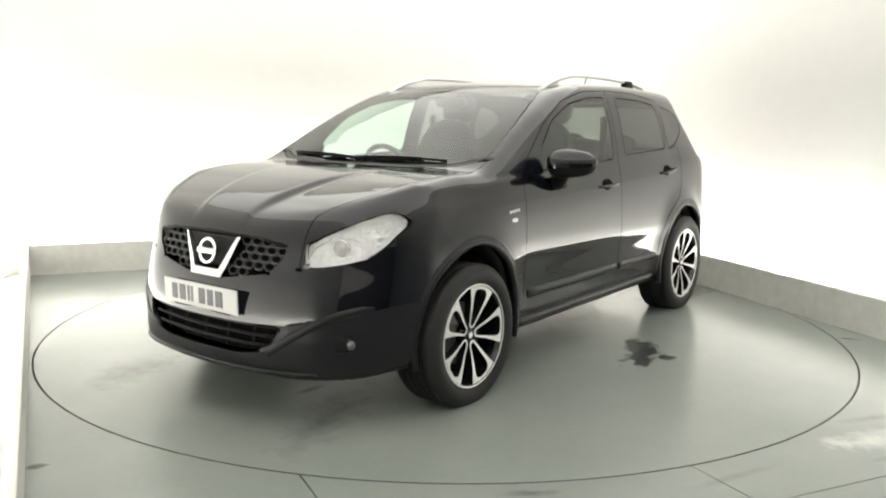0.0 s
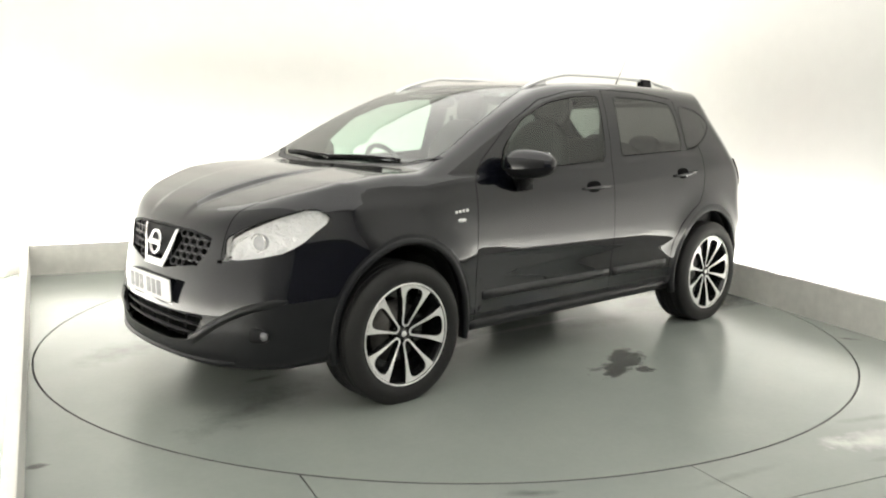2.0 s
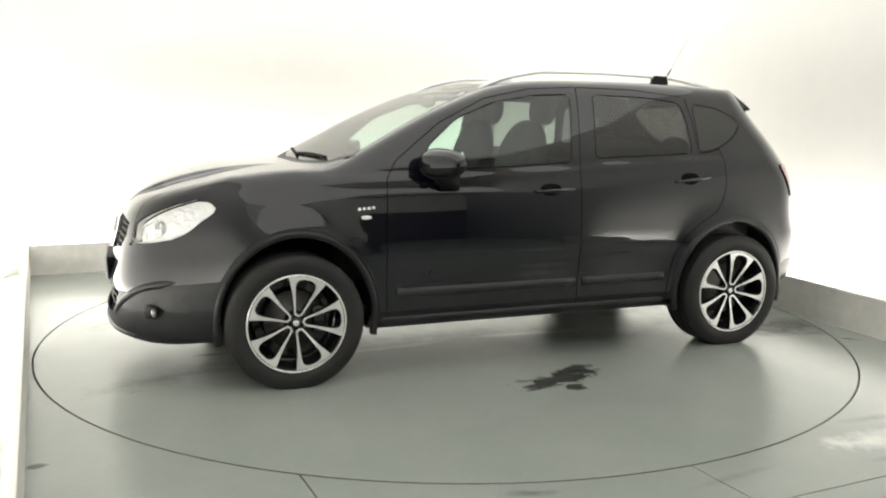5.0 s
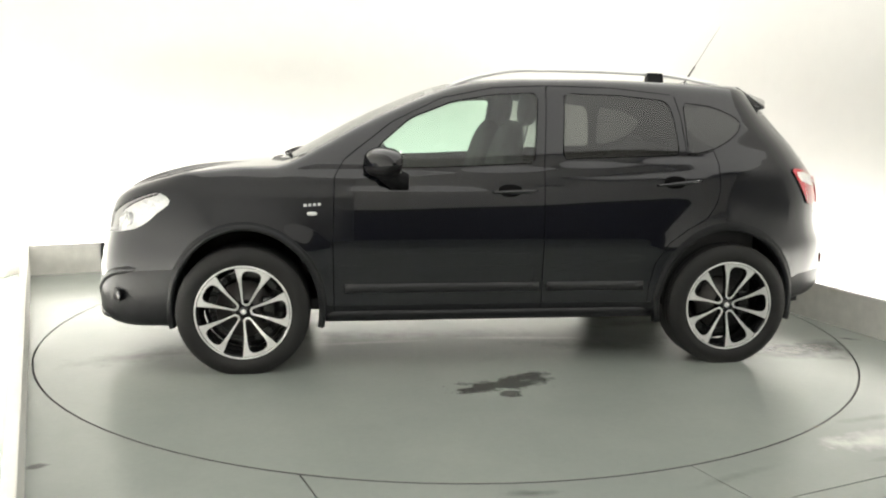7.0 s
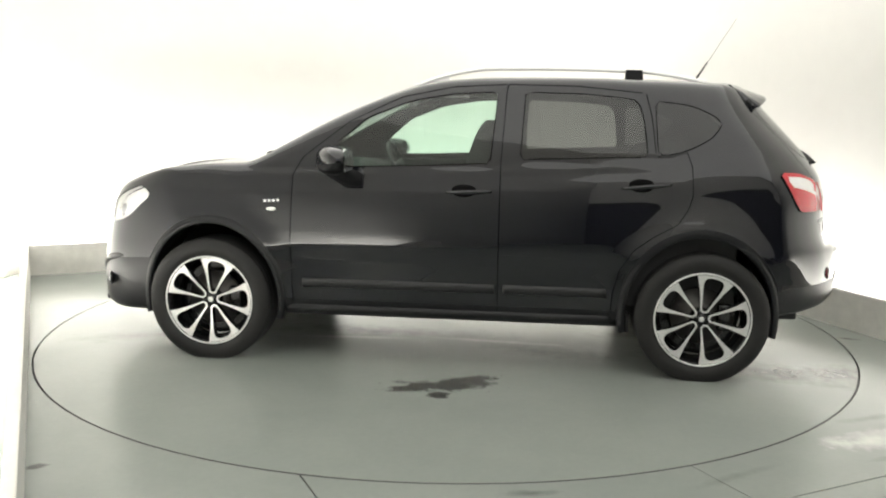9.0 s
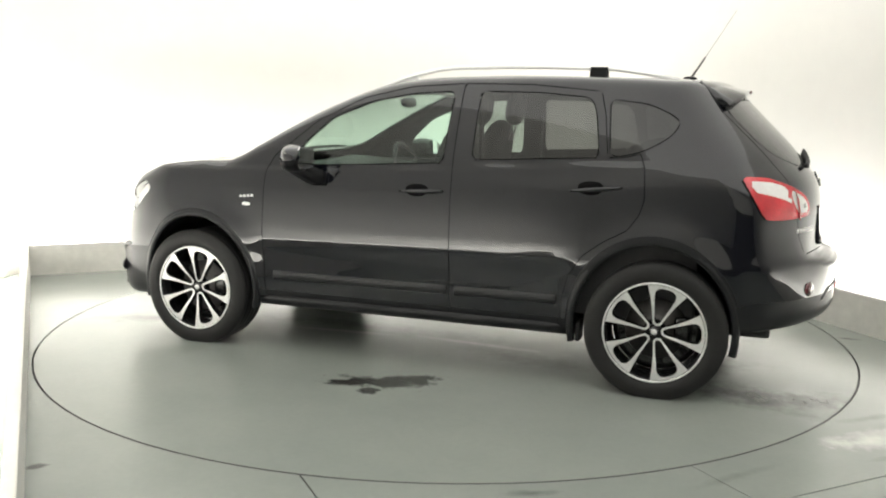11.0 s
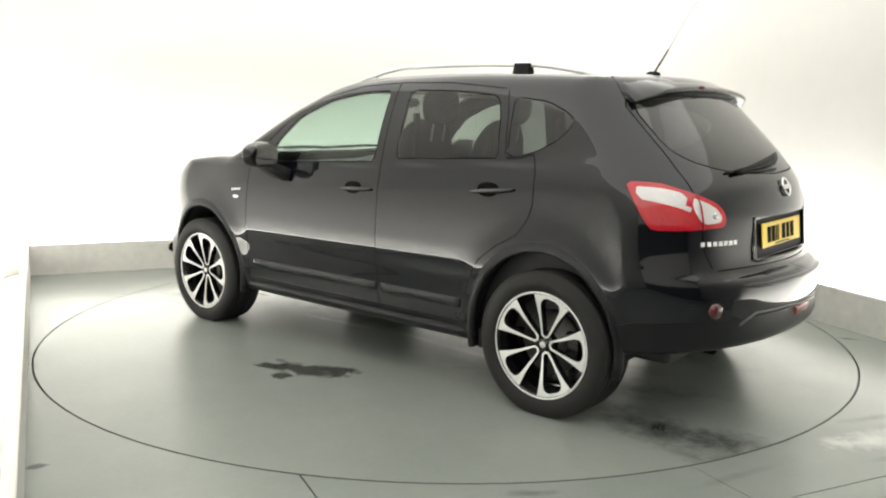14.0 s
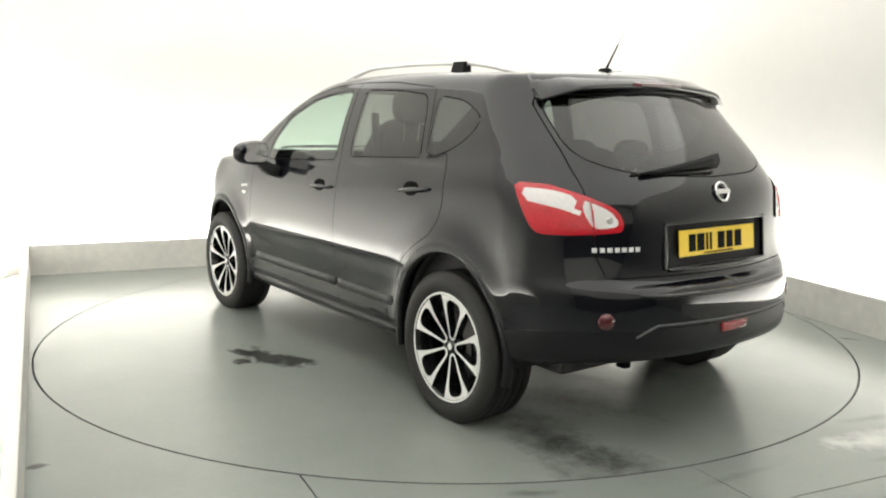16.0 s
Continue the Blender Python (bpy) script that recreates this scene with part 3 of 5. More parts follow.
def panel(name, bm, materials, parent, label="", thick=0.0, lift=0.0):
    """A sheet of the body's skin with the skin's own shading, thickened inwards, its edges dark."""
    materials = list(materials) if isinstance(materials, (list, tuple)) else [materials]
    bm.verts.index_update()
    P = coords(bm)
    N = outward(P)
    P = P + N * lift
    faces = [[v.index for v in f.verts] for f in bm.faces]
    ids = [f.material_index for f in bm.faces]
    rim = [tuple(v.index for v in e.verts) if [l for l in e.link_loops][0].vert == e.verts[0] else tuple(v.index for v in e.verts)[::-1] for e in bm.edges if e.is_boundary] if thick else []
    bm.free()
    n, k = len(P), len(faces)
    verts = P.tolist()
    loops = [N[i] for f in faces for i in f]
    if thick:
        verts += (P - N * thick).tolist()
        for f in faces[:k]:
            faces.append([i + n for i in f[::-1]])
            ids.append(len(materials))
            loops += [-N[i] for i in f[::-1]]
        for a, b in rim:
            faces.append([b, a, a + n, b + n])
            ids.append(len(materials))
            side = np.cross(P[a] - P[b], -N[a])
            side = side / (np.linalg.norm(side) + 1e-12)
            loops += [side] * 4
        materials = materials + [GAP]
    me = bpy.data.meshes.new(name)
    me.from_pydata(verts, [], faces)
    for m in materials:
        me.materials.append(m)
    me.polygons.foreach_set("material_index", ids)
    me.polygons.foreach_set("use_smooth", [True] * len(me.polygons))
    me.normals_split_custom_set([tuple(v) for v in loops])
    ob = new(name, me)
    ob.parent = parent
    if label:
        ob["label"] = label
    return ob


def tail_lens(b, car):
    """Red lens with a clear band in its outer half and a clear bowl in its inner half."""
    band = inside(rounded([(-0.885, 1.066), (-1.04, 1.060), (-1.145, 1.045), (-1.195, 1.030), (-1.222, 0.962), (-1.14, 0.982), (-1.03, 1.000), (-0.905, 1.017)], 1))
    bowl = inside(rounded([(-1.218, 1.026), (-1.31, 1.003), (-1.378, 0.982), (-1.425, 0.950), (-1.430, 0.918), (-1.296, 0.910), (-1.245, 0.962)], 1))
    white = lambda q, z: np.minimum(band(q, z), bowl(q, z))
    cut(b, lambda x, y, z: white(np.abs(y) + x, z))
    c = centres(b)
    for f, v in zip(b.faces, white(np.abs(c[:, 1]) + c[:, 0], c[:, 2])):
        f.material_index = 1 if v < 0 else 0
    return panel("tail_light", b, [RED, CLEAR], car, "red tail light with white band and bowl", 0.02, 0.008)


def build_body(car):
    bm = body_grid()
    F = {k: side_field(v) for k, v in SIDE.items()}
    F["front_door"], F["rear_door"] = side_field(FRONT_DOOR), side_field(REAR_DOOR)
    F["windscreen"], F["bonnet"] = top_field(SCREEN, 0.95), top_field(BONNET)
    F["rear_glass"], F["tailgate"] = rear_field(BACKLIGHT), rear_field(TAILGATE)
    F["headlamp"], F["tail_lamp"] = lamp_field(HEADLAMP, 1), lamp_field(TAILLAMP, -1)
    F["grille"], F["intake"] = front_field(GRILLE), front_field(INTAKE)
    arch = lambda x, y, z: np.where((y > 0.35), np.minimum(*[(np.hypot((x - a) / rx, (z - b) / rz) - 1) * 0.4 for a, b, rx, rz in ARCHES]), 1.0)
    F["arch"], F["lower"] = arch, lower_field
    F["plate_bay"] = rear_field([(-0.33, 0.742), (0.33, 0.742), (0.345, 0.925), (-0.345, 0.925)])
    for k in F:
        if k in ("front_door", "rear_door", "bonnet", "tailgate"):
            for s in (-0.0022, 0.0022):
                cut(bm, lambda x, y, z, g=F[k], s=s: g(x, y, z) + s)
        else:
            cut(bm, F[k])
            if k == "windscreen":
                cut(bm, lambda x, y, z, g=F[k]: np.where(x > 0.95, g(x, y, z), 1) - 0.05)
            if "window" in k or k in ("windscreen", "rear_glass"):
                cut(bm, lambda x, y, z, g=F[k]: g(x, y, z) - 0.0055)
    # under the bumpers and sills is open
    bm.faces.ensure_lookup_table()
    c = centres(bm)
    V = {k: g(c[:, 0], c[:, 1], c[:, 2]) for k, g in F.items()}
    region = np.full(len(c), "body", dtype=object)
    region[V["lower"] < 0] = "lower"
    region[V["bonnet"] < 0] = "bonnet"
    region[V["tailgate"] < 0] = "tailgate"
    for k in ("front_door", "rear_door"):
        region[(V[k] < 0) & (V["lower"] >= 0)] = k
        region[(V[k] < 0) & (V["lower"] < 0)] = k + "_low"
    region[(V["windscreen"] < 0.05) & (V["bonnet"] > 0) & (c[:, 0] > 0.99)] = "cowl"
    for k in ("front_window", "rear_window", "quarter_window", "windscreen", "rear_glass"):
        region[V[k] < 0.0055] = "rubber"
    for k in ("bonnet", "front_door", "rear_door", "tailgate"):
        region[(np.abs(V[k]) < 0.0022) & (region != "rubber") & ~((region == "lower") & (k == "bonnet"))] = "seam"
    for k in ("windscreen", "rear_glass", "front_window", "rear_window", "quarter_window", "headlamp", "tail_lamp", "grille", "intake", "arch", "plate_bay"):
        region[V[k] < 0] = k
    groups = {}
    for i, r in enumerate(region):
        groups.setdefault(r, []).append(bm.faces[i])
    G = {k: pull(bm, v) for k, v in groups.items()}
    bm.free()
    for k in ("arch", "plate_bay"):
        G.pop(k).free()
    panel("body_shell", mirrored(G["body"], True), PAINT, car, "", 0.012)
    panel("lower_cladding", mirrored(G["lower"], True), PLASTIC, car, "satin black plastic sills, arches and bumper skirts", 0.012)
    seam = mirrored(G["seam"], True)
    for v in seam.verts:
        v.co -= v.normal * 0.011
    seam.normal_update()
    ob = part("shut_lines", seam, GAP, car)
    panel("bonnet", mirrored(G["bonnet"], True), PAINT, car, "black bonnet with two raised creases", 0.01)
    gate = panel("tailgate", mirrored(G["tailgate"], True), PAINT, car, "", 0.012)
    panel("windscreen", mirrored(G["windscreen"], True), GLASS_W, car, "clear green-tinted windscreen")
    panel("rear_window_pane", mirrored(G["rear_glass"], True), GLASS_T, gate, "dark privacy glass")
    panel("cowl_panel", mirrored(G["cowl"], True), PLASTIC, car, "matt black wiper cowl", 0.01)
    panel("window_seal", mirrored(G["rubber"], True), SEAL, car, "", 0.012)
    pieces = {}
    for flip in (False, True):
        def side(k):
            return mirrored(G[k], False) if flip else G[k].copy()

        for d in ("front_door", "rear_door"):
            door = pieces[d, flip] = panel(d, side(d), PAINT, car, "", 0.012)
            panel("door_moulding", side(d + "_low"), PLASTIC, door, "satin black lower door trim", 0.012)
            k = d.replace("door", "window")
            panel("window_pane", side(k), GLASS_F if d == "front_door" else GLASS_R, door, "clear tinted glass" if d == "front_door" else "dark privacy glass")
        panel("quarter_window", side("quarter_window"), GLASS_Q, car, "dark privacy glass")
        pieces["head", flip] = panel("headlight", side("headlamp"), LENS, car, "clear polished headlamp lens")
        pieces["tail", flip] = tail_lens(side("tail_lamp"), car)
    pieces["grille"], pieces["intake"] = mirrored(G["grille"], True), mirrored(G["intake"], True)
    return pieces


def build_wheel():
    """A wheel at the origin, its outer face towards +y."""
    wheel = new("wheel")
    R, RIM = 0.342, 0.245
    prof = [(RIM - 0.006, 0.075), (RIM + 0.004, 0.094), (RIM + 0.03, 0.104), (R - 0.05, 0.106), (R - 0.022, 0.100), (R - 0.006, 0.086)]
    for i in range(5):
        y = 0.080 - i * 0.04
        prof += [(R - 0.001, y), (R, y - 0.005), (R, y - 0.027), (R - 0.001, y - 0.031), (R - 0.008, y - 0.033), (R - 0.008, y - 0.037)]
    prof += [(R - 0.006, -0.12), (R - 0.05, -0.125), (RIM, -0.11), (RIM - 0.01, -0.09)]
    sharp(part("tyre", lathe(prof, 72), RUBBER, wheel, "worn black rubber tyre"), 50)
    part("rim", lathe([(RIM - 0.004, 0.080), (RIM + 0.003, 0.092), (RIM + 0.001, 0.096), (RIM - 0.008, 0.095), (RIM - 0.013, 0.083), (RIM - 0.022, 0.06), (RIM - 0.03, -0.02), (RIM - 0.01, -0.11)], 72), ALLOY_DARK, wheel, "gloss black alloy rim barrel")
    # five pairs of spokes, each bent round an oval opening
    inner = [(0.222, 0.0), (0.221, 0.022), (0.213, 0.039), (0.199, 0.0475), (0.178, 0.0475), (0.145, 0.039), (0.102, 0.0275), (0.066, 0.0180), (0.048, 0.0115), (0.042, 0.0)]
    outer = [(0.242, 0.0), (0.240, 0.035), (0.231, 0.075), (0.221, 0.098), (0.203, 0.0875), (0.160, 0.065), (0.110, 0.0440), (0.064, 0.0280), (0.039, 0.0190), (0.031, 0.0)]
    loop_in = inner + [(u, -v) for u, v in inner[-2:0:-1]]
    loop_out = outer + [(u, -v) for u, v in outer[-2:0:-1]]
    lift = lambda u, v: np.interp(math.hypot(u, v), [0.03, 0.075, 0.12, 0.16, 0.2, 0.245], [0.066, 0.071, 0.079, 0.086, 0.090, 0.093])
    for k in range(5):
        b, n = bmesh.new(), len(loop_in)
        rows = [[b.verts.new((v, lift(u, v) - d, u)) for u, v in lp] for lp, d in ((loop_in, 0.038), (loop_in, 0.003), ([(u + 0.02 * (p - u), v + 0.04 * (q - v)) for (u, v), (p, q) in zip(loop_in, loop_out)], 0.0), ([(u + 0.98 * (p - u), v + 0.96 * (q - v)) for (u, v), (p, q) in zip(loop_in, loop_out)], 0.0), (loop_out, 0.003), (loop_out, 0.038))]
        for r, (p, q) in enumerate(zip(rows, rows[1:])):
            for j in range(n):
                f = b.faces.new((p[j], p[(j + 1) % n], q[(j + 1) % n], q[j]))
                f.material_index = 0 if r == 2 else 1
        bmesh.ops.recalc_face_normals(b, faces=b.faces[:])
        b.transform(Matrix.Rotation(2 * math.pi * k / 5 - 0.245, 4, "Y"))
        part("spoke", b, [ALLOY, ALLOY_DARK], wheel, "machined silver forked spoke with black sides", smooth=False)
    part("rim_lip", lathe([(RIM - 0.006, 0.0955), (RIM - 0.003, 0.0980), (RIM + 0.000, 0.0980), (RIM + 0.003, 0.095)], 72), ALLOY, wheel, "thin machined silver rim edge")
    part("hub", lathe([(0.0, 0.070), (0.022, 0.070), (0.028, 0.066), (0.030, 0.058), (0.042, 0.054), (0.052, 0.03), (0.06, -0.03)], 32), ALLOY_DARK, wheel, "black hub with centre cap")
    part("centre_cap", lathe([(0.0, 0.074), (0.011, 0.074), (0.014, 0.072), (0.015, 0.066)], 24), SILVER, wheel)
    for k in range(5):
        a = 2 * math.pi * k / 5
        part("wheel_nut", disc(0.007, 0.02, 6, (0.036 * math.cos(a), 0.052, 0.036 * math.sin(a))), ALLOY_DARK, wheel, smooth=False)
    part("brake_disc", lathe([(0.05, 0.02), (0.075, 0.02), (0.08, 0.0), (0.148, 0.0), (0.150, -0.012), (0.148, -0.022), (0.05, -0.022)], 40), DISC, wheel)
    # Added dark disc stops bright floor and wall showing through the spokes.
    part("barrel_blank", lathe([(0.0, -0.06), (0.10, -0.06), (0.19, -0.052), (0.216, -0.05), (0.217, -0.058), (0.0, -0.066)], 40), ALLOY_DARK, wheel, "dark disc added to close the wheel's open back")
    part("caliper", box(-0.16, -0.09, -0.05, 0.025, -0.07, 0.07, 0.012), ALLOY_DARK, wheel)
    return wheel


def build_car():
    car = new("car")
    tagged(car, "shiny black five-door crossover car on the turntable", "car")
    pieces = build_body(car)
    w = build_wheel()
    w.parent = car
    # seat the wheels under the arches
    first = True
    for x, z in WHEELS:
        for s in (1, -1):
            ob = w if first else copy_thing(w, Matrix())
            first = False
            ob.parent = car
            ob.matrix_basis = pose(x, (0.800 if x > 0 else 0.806) * s, z, 0, 0, 0 if s > 0 else 180)
    for ax, az, rx, rz in ARCHES:
        for s in (1, -1):
            b, rows = bmesh.new(), []
            for i in range(25):
                a = math.pi * (-0.02 + 1.04 * i / 24)
                rows.append([b.verts.new((ax + (rx + 0.012) * math.cos(a), s * y, az + (rz + 0.012) * math.sin(a))) for y in (0.835, 0.5)])
            for p, q in zip(rows, rows[1:]):
                b.faces.new((p[0], p[1], q[1], q[0]))
            b.faces.new([r[1] for r in rows])
            shell(part("arch_liner", b, PLASTIC, car, "black plastic wheel arch liner"), 0.004)
    part("underbody", box(-1.6, 1.85, -0.52, 0.52, 0.25, 0.30, 0.02), GAP, car, "dark underbody", smooth=False)
    return car, pieces


# ---------------------------------------------------------------- the car's fittings
def skin(origin, way):
    """Where a ray from outside meets the body."""
    o, d = np.array(origin, float), np.array(way, float)
    d = d / np.linalg.norm(d)
    s = np.linspace(0, 2.5, 1200)
    q = o + s[:, None] * d
    f = body_field(q[:, 0], q[:, 1], q[:, 2])
    k = max(int(np.argmax(f < 0)), 1)
    t = f[k - 1] / (f[k - 1] - f[k]) if f[k - 1] != f[k] else 0.0
    return Vector(q[k - 1] + t * (q[k] - q[k - 1]))


def on_side(x, z, s=1):
    p = skin((x, 1.6, z), (0, -1, 0))
    return Vector((p.x, p.y * s, p.z))


def on_front(y, z):
    return skin((2.8, y, z), (-1, 0, 0))


def on_rear(y, z):
    return skin((-2.8, y, z), (1, 0, 0))


def on_top(x, y):
    return skin((x, y, 2.2), (0, 0, -1))


def loft(rings, close=True, caps=True):
    """A skin over rings of points."""
    bm = bmesh.new()
    vs = [[bm.verts.new(p) for p in r] for r in rings]
    n = len(rings[0])
    for a, b in zip(vs, vs[1:]):
        for k in range(n if close else n - 1):
            bm.faces.new((a[k], a[(k + 1) % n], b[(k + 1) % n], b[k]))
    if caps:
        bm.faces.new(vs[0][::-1])
        bm.faces.new(vs[-1])
    bmesh.ops.recalc_face_normals(bm, faces=bm.faces[:])
    return bm


def blob(cx, cy, cz, sx, sy, sz, power=2.6, n=24, m=16):
    """A rounded block: a superellipsoid."""
    def sp(v, e):
        return math.copysign(abs(v) ** e, v)

    e = 2 / power
    rings = []
    for i in range(m + 1):
        v = math.pi * (i / m - 0.5) * 0.998
        rings.append([(cx + sx * sp(math.cos(v), e) * sp(math.cos(2 * math.pi * k / n), e), cy + sy * sp(math.cos(v), e) * sp(math.sin(2 * math.pi * k / n), e), cz + sz * sp(math.sin(v), e)) for k in range(n)])
    return loft(rings)


def ring(centre, radius, thick, m=None, n=28, flat=1.0):
    """A torus in its own xy plane."""
    bm = bmesh.new()
    vs = [[bm.verts.new(((radius + thick * math.cos(b)) * math.cos(a), (radius + thick * math.cos(b)) * math.sin(a), thick * flat * math.sin(b))) for b in [2 * math.pi * j / 8 for j in range(8)]] for a in [2 * math.pi * i / n for i in range(n)]]
    for i in range(n):
        for j in range(8):
            bm.faces.new((vs[i][j], vs[(i + 1) % n][j], vs[(i + 1) % n][(j + 1) % 8], vs[i][(j + 1) % 8]))
    bmesh.ops.recalc_face_normals(bm, faces=bm.faces[:])
    bm.transform(Matrix.Translation(centre) @ (m if m is not None else Matrix()))
    return bm


def facing(d):
    """A turn that lays z along d, with y as near upright as can be."""
    z = Vector(d).normalized()
    x = Vector((0, 0, 1)).cross(z).normalized()
    y = z.cross(x)
    return Matrix((x, y, z)).transposed().to_4x4()


def bars(row, m, material, parent, depth, name="mark"):
    """Plain bars in place of writing: x, y, width, height."""
    for x, y, w, h in row:
        part(name, box(x, x + w, y, y + h, 0, depth, m=m), material, parent, smooth=False)


def build_front(car, pieces):
    g = pieces["grille"]
    for v in g.verts:
        v.co.x -= 0.055
    part("grille_backing", g, GAP, car)
    grille = part("grille", tube([on_front(y, z) - Vector((0.004, 0, 0)) for y, z in ((-0.43, 0.79), (-0.3, 0.816), (0, 0.824), (0.3, 0.816), (0.43, 0.79))], 0.007), SATIN, car, "black honeycomb grille")
    # honeycomb of flat six-sided openings
    for side in (1, -1):
        cells = []
        for r in range(5):
            for q in range(6):
                y, z = 0.155 + q * 0.058 + (r % 2) * 0.029, 0.665 + r * 0.0335
                lim = np.interp(z, [0.64, 0.68, 0.74, 0.80], [0.20, 0.385, 0.425, 0.435])
                low = np.interp(y, [0.1, 0.37, 0.43], [0.635, 0.675, 0.72])
                inner = np.interp(z, [0.63, 0.82], [0.105, 0.195])
                if inner + 0.015 < y < lim and low + 0.012 < z < 0.808:
                    cells.append((y, z))
        for y, z in cells:
            pts = []
            for a in range(7):
                t = math.radians(60 * a)
                yy, zz = y + 0.030 * math.cos(t), z + 0.0195 * math.sin(t)
                pts.append(on_front(yy * side, zz) - Vector((0.014, 0, 0)))
            part("grille_cell", tube(pts, 0.0048, 5), MESH, grille)
    # chrome V with the round emblem
    for side in (1, -1):
        rows = []
        for t in np.linspace(0, 1, 7):
            z = 0.812 - 0.178 * t
            y0 = 0.190 - 0.085 * t
            w = 0.017 + 0.022 * t
            p, q = on_front(side * y0, z), on_front(side * (y0 - w), z)
            rows.append([p + Vector((-0.01, 0, 0)), p + Vector((0.006, 0, 0)), q + Vector((0.010, 0, 0)), q + Vector((-0.01, 0, 0))])
        part("chrome_strip", loft(rows), CHROME, car, "bright chrome V strip on the grille", smooth=False)
    rows = []
    for y in np.linspace(-0.106, 0.106, 9):
        p, q = on_front(y, 0.662), on_front(y, 0.630)
        rows.append([p + Vector((-0.01, 0, 0)), p + Vector((0.008, 0, 0)), q + Vector((0.008, 0, 0)), q + Vector((-0.01, 0, 0))])
    part("chrome_base", loft(rows), CHROME, car, "bright chrome base of the grille V", smooth=False)
    part("emblem_panel", prism([(-0.165, 0.075), (-0.10, -0.06), (0.10, -0.06), (0.165, 0.075)], 0.008, Matrix.Translation((2.105, 0, 0.735)) @ facing((1, 0, 0.1))), SATIN, car, smooth=False)
    em = Matrix.Translation((2.143, 0, 0.737)) @ facing((1, 0, 0.15))
    part("emblem", ring((0, 0, 0), 0.053, 0.009, n=32), CHROME, car, "round chrome emblem").matrix_local = em
    part("emblem_bar", box(-0.066, 0.066, -0.013, 0.013, -0.006, 0.010, 0.003, m=em), CHROME, car)
    # number plate
    plate = part("number_plate", box(-0.26, 0.26, -0.0555, 0.0555, 0, 0.006, 0.003, m=Matrix.Translation((2.188, 0, 0.540)) @ facing((1, 0, -0.03))), PLATE_W, car, "white number plate with plain bars", smooth=False)
    m = Matrix.Translation((2.1945, 0, 0.540)) @ facing((1, 0, -0.03))
    bars([(-0.20, -0.036, 0.04, 0.072), (-0.145, -0.036, 0.045, 0.072), (-0.085, -0.036, 0.014, 0.072), (-0.060, -0.036, 0.014, 0.072), (-0.005, -0.036, 0.045, 0.072), (0.055, -0.036, 0.042, 0.072), (0.112, -0.036, 0.048, 0.072)], m, GREYINK, plate, 0.0015)
    part("plate_holder", box(-0.20, 0.20, -0.066, 0.05, -0.03, 0.0, 0.004, m=Matrix.Translation((2.187, 0, 0.540)) @ facing((1, 0, -0.03))), SATIN, car, smooth=False)
    # lower intake with slats
    k = pieces["intake"]
    for v in k.verts:
        v.co.x -= 0.07
    part("intake_backing", k, GAP, car)
    for z in (0.445, 0.405, 0.362):
        w = np.interp(z, [0.33, 0.46], [0.37, 0.455])
        part("intake_slat", tube([on_front(y, z) - Vector((0.03, 0, 0)) for y in np.linspace(-w, w, 13)], 0.0075, 6), SATIN, car)
    for y in (-0.30, -0.15, 0.0, 0.15, 0.30):
        part("intake_post", tube([on_front(y, z) - Vector((0.035, 0, 0)) for z in (0.335, 0.40, 0.455)], 0.005, 5), SATIN, car)
    rows = []
    for y in np.linspace(-0.60, 0.60, 21):
        p = on_front(y, 0.258)
        rows.append([p + Vector((-0.02, 0, -0.010)), p + Vector((0.012, 0, -0.008)), p + Vector((0.014, 0, 0.004)), p + Vector((-0.02, 0, 0.016))])
    part("chin_lip", loft(rows), PLASTIC, car, "black bumper lip")
    # the sweeping step from the intake's end up to the wheel arch
    for s in (1, -1):
        rows = []
        for t in np.linspace(0, 1, 15):
            y = 0.36 + 0.43 * t
            z = 0.33 + 0.21 * math.sin(math.pi / 2 * t) ** 1.3
            p = on_front(y, z)
            q = Vector((p.x, p.y * s, p.z))
            out = Vector((1, 0.5 * s * t, 0)).normalized()
            h = 0.030 * (1 - 0.3 * t)
            tp = min(1.0, t / 0.25, (1 - t) / 0.2)
            rows.append([q - out * 0.02 + Vector((0, 0, h)), q + out * 0.004 * tp - out * 0.004 + Vector((0, 0, h * 0.7)), q + out * (0.013 * tp - 0.004), q + out * (0.008 * tp - 0.004) + Vector((0, 0, -h)), q - out * 0.02 + Vector((0, 0, -h))])
        part("bumper_swage", loft(rows), PLASTIC, car, "raised bumper crease")
        # fog lamp on a matt black dome that stands for its shaded recess
        c = on_front(0.675, 0.392)
        c.y *= s
        n = Vector((1, 0.55 * s, 0)).normalized()
        mm = facing(n)
        fog_dome = blob(0, 0, 0, 0.085, 0.036, 0.010, 2.2)
        fog_dome.transform(Matrix.Translation(c - n * 0.004) @ mm)
        part("fog_shade", fog_dome, SATIN, car, "matt black oval dome for the shade round the fog light")
        c = c + Vector((-0.03, 0.045 * s, 0.0))
        fog = part("fog_light", lathe([(0.0, 0.010), (0.012, 0.008), (0.020, 0.004), (0.023, -0.004)], 24), mat("fog_glass", (0.10, 0.10, 0.11), 0.10, 0.3, 1.0), car, "small round fog light")
        fog.matrix_local = Matrix.Translation(c + n * 0.004) @ mm @ Matrix.Rotation(math.pi / 2, 4, "X")


